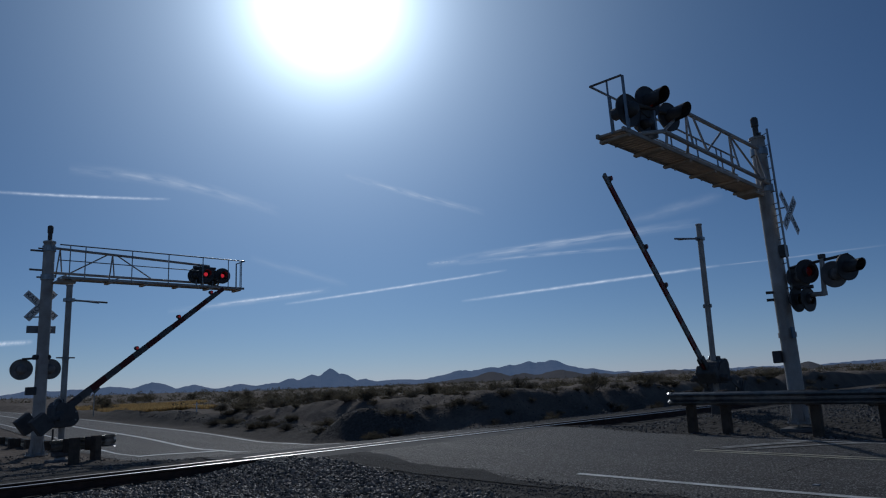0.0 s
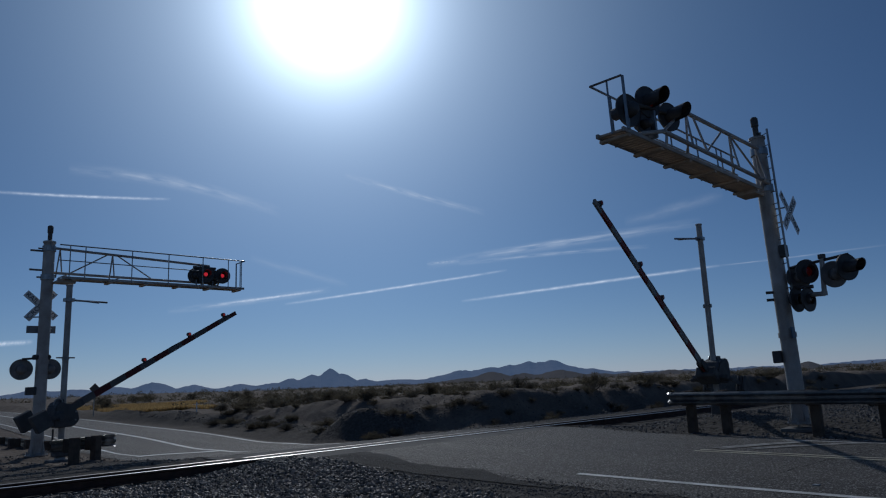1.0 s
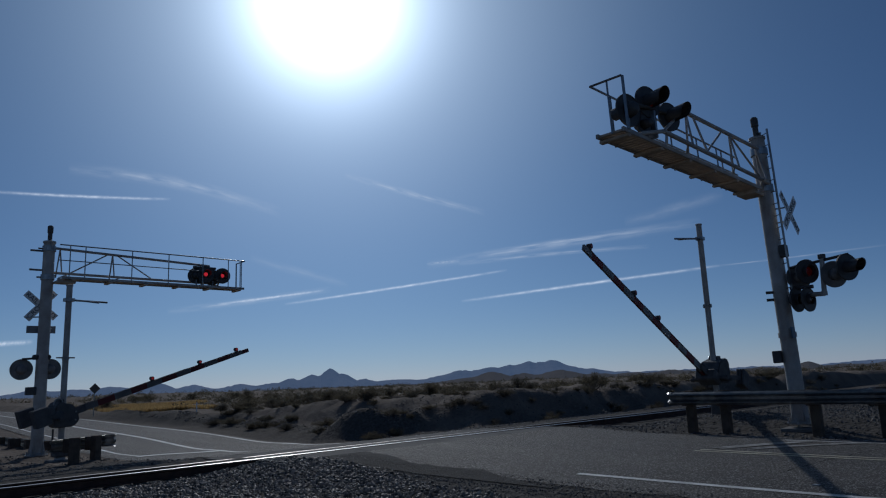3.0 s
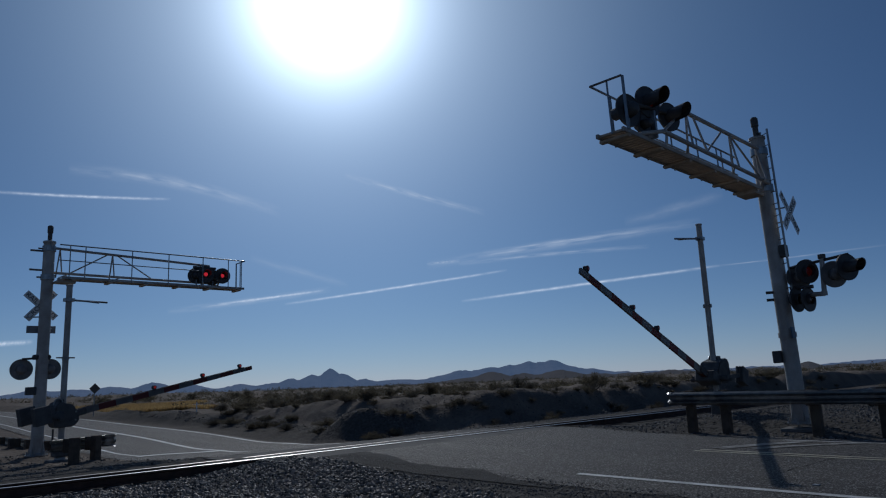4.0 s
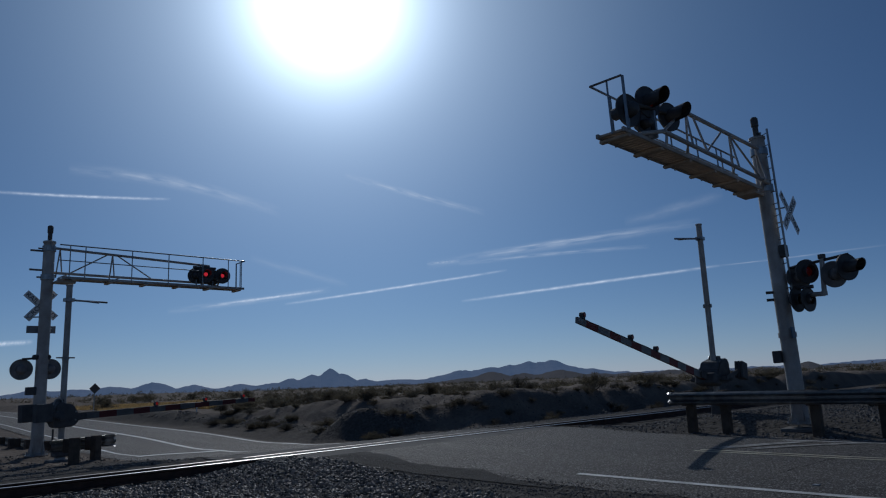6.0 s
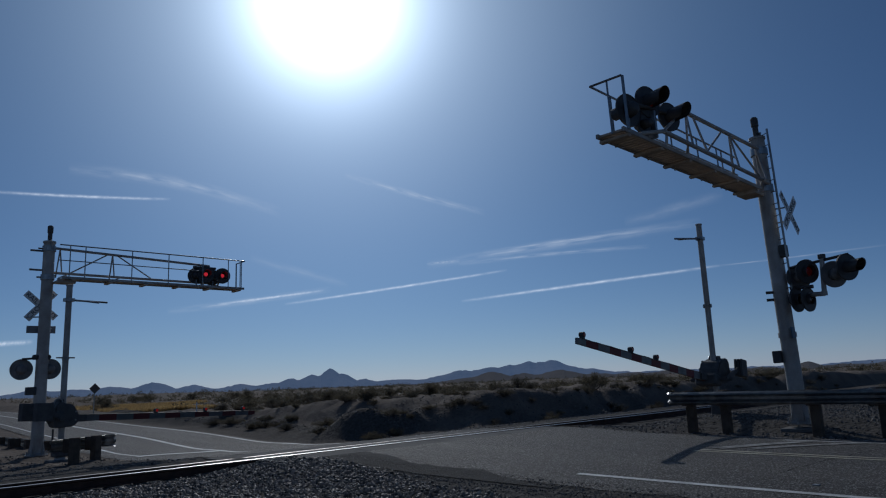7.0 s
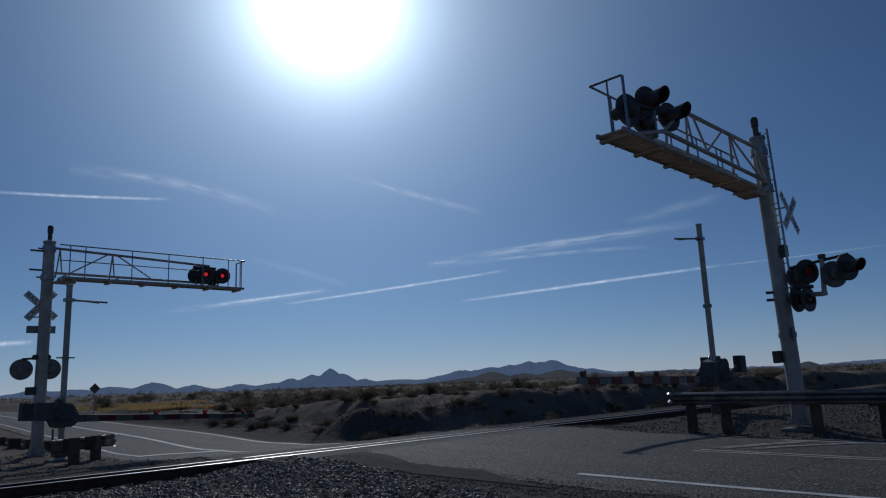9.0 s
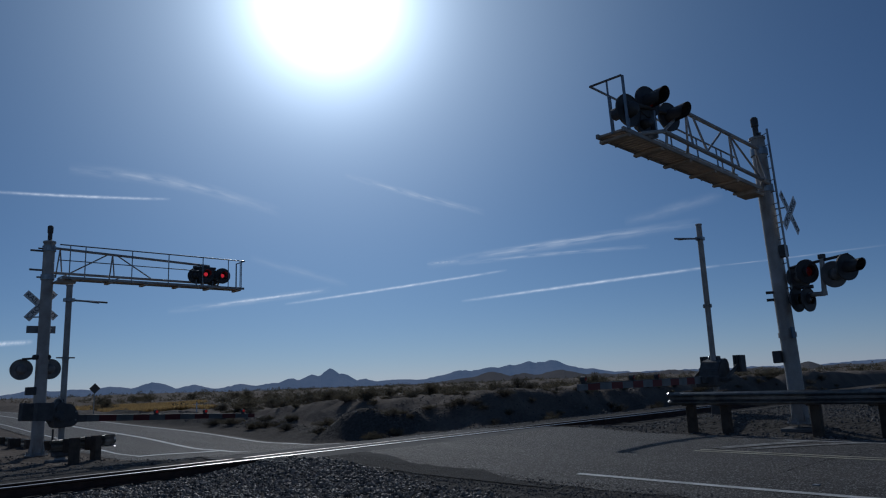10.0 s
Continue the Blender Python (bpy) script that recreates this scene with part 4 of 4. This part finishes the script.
def build_bushes():
    kinds = []
    for s in range(4):
        kinds.append(bush_mesh("bush", 40 + s, leaves=2600, spread=0.85 + 0.15 * s, tall=0.75 + 0.12 * (s % 3)))
    rnd = random.Random(5)
    spots = []
    tries = 0
    while len(spots) < 132 and tries < 6000:
        tries += 1
        a = radians(rnd.uniform(3, 95))
        d = 24 + 130 * rnd.random() ** 1.6
        x, y = d * math.cos(a), d * math.sin(a)
        left = road_left(y)
        if left - 3 < x < left + 9.5 or 11.0 < y < 20.5 or y < 6 or (x < 10 and y < 60) or (x < 24 and y < 27):
            continue
        in_field = 55 < y < 116 and x < 0.48 * y
        if in_field and rnd.random() < 0.93:
            continue
        if any((x - u) ** 2 + (y - v) ** 2 < (0.9 * q) ** 2 for u, v, q in spots):
            continue
        spots.append((x, y, rnd.uniform(0.5, 1.0) if y < 30 else rnd.uniform(0.55, 1.35) * (0.8 + d / 170)))
    for _ in range(120):
        x = rnd.uniform(16.8, 60)
        y = rnd.uniform(19.0, 23.5) if x > 21 else rnd.uniform(22.5, 28)
        if x - road_left(y) > 7.6:
            spots.append((x, y, rnd.uniform(0.18, 0.62)))
    for _ in range(48):
        y = rnd.uniform(27, 46)
        spots.append((road_left(y) + 8.8 + 8.0 * rnd.random() ** 1.3, y, rnd.uniform(0.35, 0.85)))
    for x, y, s in spots:
        tme, lme = kinds[rnd.randrange(4)]
        b = empty("desert_bush", pose(x, y, ground_z(x, y) - 0.04, 0, 0, rnd.uniform(0, 360)) @ Matrix.Diagonal((s, s, s * rnd.uniform(0.7, 1.0), 1)), "olive-brown desert shrub with fine leaves on dry dirt", "bush", "desert bushes")
        t = new("stem", tme)
        t.parent = b
        l = new("foliage", lme)
        l.parent = b
    # the farther brush, past counting
    gen = np.random.default_rng(8)
    vs, fs = [], []
    for _ in range(3800):
        a = radians(rnd.uniform(-5, 105))
        d = 85 * math.exp(rnd.random() ** 1.2 * 2.4)
        x, y = d * math.cos(a), d * math.sin(a)
        left = road_left(min(y, 260))
        if (left - 6 < x < left + 12 and y < 260) or (y < 116 and left < x < 0.48 * y and rnd.random() < 0.9):
            continue
        h = rnd.uniform(0.5, 1.35) * (1 + d / 700)
        n = 80
        th, ph, rr = gen.uniform(0, 6.283, n), np.arccos(gen.uniform(0.0, 1.0, n)), gen.uniform(0.35, 1.0, n) ** 0.5
        c = np.stack([np.cos(th) * np.sin(ph) * rr * 0.75 * h, np.sin(th) * np.sin(ph) * rr * 0.75 * h, np.cos(ph) * rr * 0.72 * h * (0.7 + 0.5 * np.sin(th * 3 + x))], 1) + np.array([x, y, ground_z(x, y)])
        q = gen.normal(0, 0.075 * h, (n, 3, 3))
        k = len(vs)
        vs += (c[:, None, :] + q).reshape(-1, 3).tolist()
        fs += [(k + 3 * i, k + 3 * i + 1, k + 3 * i + 2) for i in range(n)]
    me = bpy.data.meshes.new("brush")
    me.from_pydata(vs, [], fs)
    me.materials.append(MAT["bush"])
    tagged(new("brush", me), "distant olive-brown desert scrub", "scrub", kind="stuff")


def build_grass():
    """Sunlit dry grass in the field beside the far road, and tufts along the verges."""
    rnd = random.Random(12)
    vs, fs = [], []
    for _ in range(42000):
        y = 66 + 46 * rnd.random() ** 1.2
        left = road_left(y)
        x = left + 10.8 + rnd.random() ** 0.9 * max(2.0, (0.45 + 0.06 * fbm(y, 3.0, 9, 1.1)) * y - left - 10.8)
        if fbm(x, y, 9, 4.4) < -0.35:
            continue
        z = ground_z(x, y) - 0.02
        h = rnd.uniform(0.2, 0.5)
        a = rnd.uniform(0, 6.283)
        w = rnd.uniform(0.03, 0.07)
        lx, ly = rnd.gauss(0, 0.12), rnd.gauss(0, 0.12)
        k = len(vs)
        vs += [(x - w * math.cos(a), y - w * math.sin(a), z), (x + w * math.cos(a), y + w * math.sin(a), z), (x + lx, y + ly, z + h)]
        fs.append((k, k + 1, k + 2))
    me = bpy.data.meshes.new("dry_grass")
    me.from_pydata(vs, [], fs)
    me.materials.append(MAT["grass"])
    tagged(new("dry_grass", me), "straw-coloured dry grass on the desert floor", "grass", kind="stuff")


# ---- distance ----
def mountain_range(name, dist, depth, peaks, base_angle, mat, label, rough=0.10, seed=1.0):
    """A ridge round the view; peaks are (azimuth right of view, height angle, half width), all in degrees."""
    bm = BM()
    heading = math.atan2(VIEW[1], VIEW[0])
    n, rings = 640, 12
    grid = []
    for i in range(n + 1):
        az = -75 + 150 * i / n
        h = base_angle
        for pa, ph, pw in peaks:
            q = abs(az - pa) / pw
            if q < 1:
                h = max(h, base_angle + (ph - base_angle) * (1 - q ** 1.45) ** 1.5)
        h += rough * (0.8 * noise.fractal((az * 0.9, seed, 0.0), 0.8, 2.2, 5) + 0.45 * noise.fractal((az * 3.1, seed, 2.0), 0.8, 2.2, 4))
        h = max(-0.35, h)
        row = []
        for k in range(rings):
            f = k / (rings - 1)
            d = dist - depth * (1 - f)
            low, high = -60.0, math.tan(radians(h)) * dist
            z = low + (high - low) * f ** 1.3 * (1 + 0.22 * (1 - f) * noise.fractal((az * 1.1, seed + 3, f * 2.5), 0.8, 2.1, 5))
            th = heading - radians(az)
            row.append(bm.verts.new((d * math.cos(th), d * math.sin(th), z)))
        grid.append(row)
    for a, b in zip(grid, grid[1:]):
        for k in range(rings - 1):
            bm.faces.new((a[k], a[k + 1], b[k + 1], b[k]))
    bmesh.ops.recalc_face_normals(bm, faces=bm.faces)
    return tagged(finish(name, bm, mat, smooth=False), label, "mountains", kind="structure")


def build_distance():
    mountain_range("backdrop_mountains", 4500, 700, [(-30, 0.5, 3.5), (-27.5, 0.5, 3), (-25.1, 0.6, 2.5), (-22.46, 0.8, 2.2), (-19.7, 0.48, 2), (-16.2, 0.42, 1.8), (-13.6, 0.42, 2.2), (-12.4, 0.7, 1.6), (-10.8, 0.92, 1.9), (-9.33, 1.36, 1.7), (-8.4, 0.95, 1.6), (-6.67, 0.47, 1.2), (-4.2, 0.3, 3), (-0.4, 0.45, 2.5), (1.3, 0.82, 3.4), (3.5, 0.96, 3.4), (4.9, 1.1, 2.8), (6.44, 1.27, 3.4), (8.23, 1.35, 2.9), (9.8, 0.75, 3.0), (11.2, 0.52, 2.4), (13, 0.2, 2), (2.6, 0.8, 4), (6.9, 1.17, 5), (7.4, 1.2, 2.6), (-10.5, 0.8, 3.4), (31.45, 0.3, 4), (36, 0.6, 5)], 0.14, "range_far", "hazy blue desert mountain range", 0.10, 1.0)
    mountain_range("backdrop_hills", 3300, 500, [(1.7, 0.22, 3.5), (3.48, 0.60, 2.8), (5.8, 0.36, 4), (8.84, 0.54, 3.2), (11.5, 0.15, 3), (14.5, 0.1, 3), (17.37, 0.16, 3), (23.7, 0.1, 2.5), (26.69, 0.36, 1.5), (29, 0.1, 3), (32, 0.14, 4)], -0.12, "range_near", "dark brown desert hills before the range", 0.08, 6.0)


# ---- build ----
build_ground()
build_road()
build_track()
build_ties()
build_crossing_panels()

right_signal = cantilever("cantilever_signal", Matrix.Translation((17.807, 6.818, 0.12)) @ Matrix.Rotation(radians(-1.55), 4, (0.686, 0.728, 0)) @ pose(0, 0, 0, 0, 0, 184.2), 7.08, 5.75, 7.25, 0.185,
    "tall grey cantilever railway signal with walkway truss and black lamps",
    [(6.25, 0.08, 0.73, 164, 0.31, "lens_dim", "black", 0.46), (5.49, 0.13, 0.60, 164, 0.29, "lens_dim", "black", 0.48), (6.97, 0.02, 0.40, -14, 0.31, "lens_dim", "black", 0.36), (6.46, 0.03, 0.24, -14, 0.21, "lens_dim", "black", 0.16)],
    rail_h=0.97, chord_to=0.66, truss_h=1.06, low_h=0.14, flare=0.35, corner=False, diagonals=((0.36, 0.565, True), (0.30, 0.14, True), (0.59, 0.56, True), (0.04, 0.07, True)))
part("lamp_crossarm", tube(BM(), (7.05, 0.06, 6.28), (5.45, 0.14, 6.42), 0.035, seg=10), "housing", right_signal)
part("lamp_bracket", box(BM(), 6.16, 6.23, 0.02, 0.17, 5.77, 6.30, bevel=0.008), "galv", right_signal)
dress_right_mast(right_signal)
left_signal = cantilever("cantilever_signal", pose(6.22, 25.7, -0.36, 0, 0, 0), 6.9, 5.71, 6.78, 0.185,
    "grey cantilever railway signal with two red flashing lamps",
    [(5.24, -0.45, 0.46, -12, 0.32, "lens_red", "black", 0.36), (5.90, -0.45, 0.45, -12, 0.30, "lens_red", "black", 0.36), (5.08, 0.05, 0.46, 168, 0.31, "lens_off", "black", 0.36), (5.72, 0.05, 0.44, 168, 0.31, "lens_off", "black", 0.36)], rail_h=1.08, flare=0.6)
part("lamp_crossarm", box(BM(), 4.85, 5.75, -0.24, -0.16, 6.42, 6.50, bevel=0.01), "black", left_signal)
dress_left_mast(left_signal)

gate_r, arm_r = gate("crossing_gate", pose(20.0, 10.1, 0.0, 0, 0, 186), 5.93, (-0.21, 0, 1.22), 7.66, [(7.41, "lens_dim"), (5.11, "lens_dim"), (3.71, "lens_dim")], "crossing gate with red and white arm on grey mast", (-0.52, 0.0), -1.07, 1.9, 0.26, 0.45, droop=0.23)
gate_l, arm_l = gate("crossing_gate", pose(5.8, 23.0, -0.32, 0, 0, 8.5), 5.08, (0.12, 0, 1.20), 7.03, [(6.53, "lens_arm"), (5.0, "lens_arm"), (3.2, "lens_arm")], "crossing gate with red and white arm beside the far road", (0.38, -0.05), -0.46, sheeting="stripe_dull", slim=0.72)

guardrail("guardrail", (16.72, 9.45), -90, 14.0, 0.98, [0.3, 1.2, 3.28, 4.65, 6.5, 8.4, 10.3], lambda x: 0.05, "galvanised steel guardrail on timber posts beside the road")
guardrail("guardrail", (6.78, 21.05), 206, 1.70, 0.42, [0.60, 1.28], lambda x: -0.35, "short steel guardrail end on stout timber posts")
guardrail("guardrail", (7.4, 27.6), 94, 9.0, -0.02, [0.4, 2.3, 4.2, 6.1, 8.0], lambda x: -0.75, "steel guardrail beside the far road")
diamond_sign()
marker_post(26.0, 58.5)
thin = contrail_material("contrail_thin", 2.0, 0.85, (22.0, 1.2, 1.0), 0.12)
wisp = contrail_material("contrail_wisp", 1.6, 0.45, (7.0, 3.0, 1.0))
faint = contrail_material("contrail_faint", 1.5, 0.20, (4.0, 2.0, 1.0), 0.2)
contrail((-33.6, 14.1), (-21.6, 14.52), 0.34, thin)
contrail((-28.8, 16.2), (-13.2, 13.75), 1.3, wisp, 0.75)
contrail((-12.9, 6.5), (5.2, 8.66), 0.32, thin, 0.06)
contrail((1.3, 6.32), (21.6, 7.78), 0.36, thin, 0.12)
contrail((19.4, 7.72), (32.6, 8.02), 0.20, wisp)
contrail((-21.6, 6.0), (-9.2, 7.62), 0.75, wisp)
contrail((-18.0, 6.55), (-9.8, 7.55), 0.30, thin)
contrail((-1.4, 9.35), (20.6, 11.2), 1.1, wisp, 0.25)
contrail((3.2, 10.18), (15.9, 11.0), 0.42, wisp, 0.1)
contrail((1.2, 9.3), (16.6, 9.72), 0.5, wisp, 0.25)
contrail((-1.4, 9.48), (1.4, 9.6), 0.4, wisp)
contrail((-8.0, 16.8), (3.6, 13.4), 0.8, wisp)
contrail((-34.2, 3.6), (-30.3, 3.86), 0.5, thin)
contrail((14.8, 11.75), (22.4, 13.1), 1.3, faint)
contrail((-15.6, 10.15), (-7.8, 7.95), 1.0, faint)
build_bushes()
build_grass()
build_distance()
stones("verge_gravel", 14000, lambda r: ((r.uniform(16.2, 27), r.uniform(3.5, 12.6)) if r.random() < 0.6 else ((r.uniform(14.5, 40), r.uniform(16.6, 20.5)) if r.random() < 0.7 else (r.uniform(0, 8.2), r.uniform(16.4, 27)))), 0.028, 4, lambda x, y: ground_z(x, y) - 0.010, "loose grey stones on the dirt verge", "stone_dark")
def ballast_spot(r):
    while True:
        x, y = r.uniform(-1, 8.5), r.uniform(6.0, 13.25)
        if x < 7.4 + 0.165 * (y - 7.2) + 0.18 * fbm(x, y, 0.8, 3.7) - abs(r.gauss(0, 0.12)):
            return x, y


stones("ballast", 21000, ballast_spot, 0.029, 3, lambda x, y: ground_z(x, y), "grey crushed stone ballast beside the track")

stones("pavement_grit", 9000, lambda r: (8.3 - abs(r.gauss(0, 1.0)) + 0.45 * r.random(), r.uniform(2.5, 12.4)), 0.011, 6, lambda x, y: max(ground_z(x, y), road_z(x, y) if x > 8.45 else -9) - 0.002, "fine loose grit along the broken pavement edge", "stone_dark")
stones("bank_clods", 12000, lambda r: (r.uniform(16.6, 46), r.uniform(19.5, 27.5)) if r.random() < 0.5 else (lambda y: (road_left(y) + 8.9 + 1.6 * r.random(), y))(20 + 50 * r.random() ** 1.4), 0.03, 9, lambda x, y: ground_z(x, y) - 0.012, "small stones and clods on the earth bank", "stone_dark")

# ---- what moves ----
def motions():
    base_r, base_l = (-0.21, 0.0, 1.22), (0.12, 0.0, 1.20)
    right = [(0, 42.4), (0.5, 38.8), (1, 34.9), (1.5, 32.1), (2, 29.5), (2.5, 26.9), (4, 19.9), (4.5, 17.5), (5, 15.3), (5.5, 13.1), (7, 7.7), (7.5, 5.9), (8, 4.2), (8.5, 2.6), (9, 1.2), (9.3, 0.6), (9.6, 0.25), (10, 0.2)]
    left = [(0, 36.8), (0.5, 32.6), (1, 28.6), (1.5, 25.4), (2, 22.3), (2.5, 19.5), (4, 11.4), (4.5, 8.9), (5, 6.6), (5.5, 4.2), (6.8, -1.2), (7.2, -2.4), (7.6, -2.7), (10, -2.7)]
    walk(arm_r, [(t, pose(*base_r, 0, -a, 0)) for t, a in right])
    walk(arm_l, [(t, pose(*base_l, 0, -a, 0)) for t, a in left])


motions()
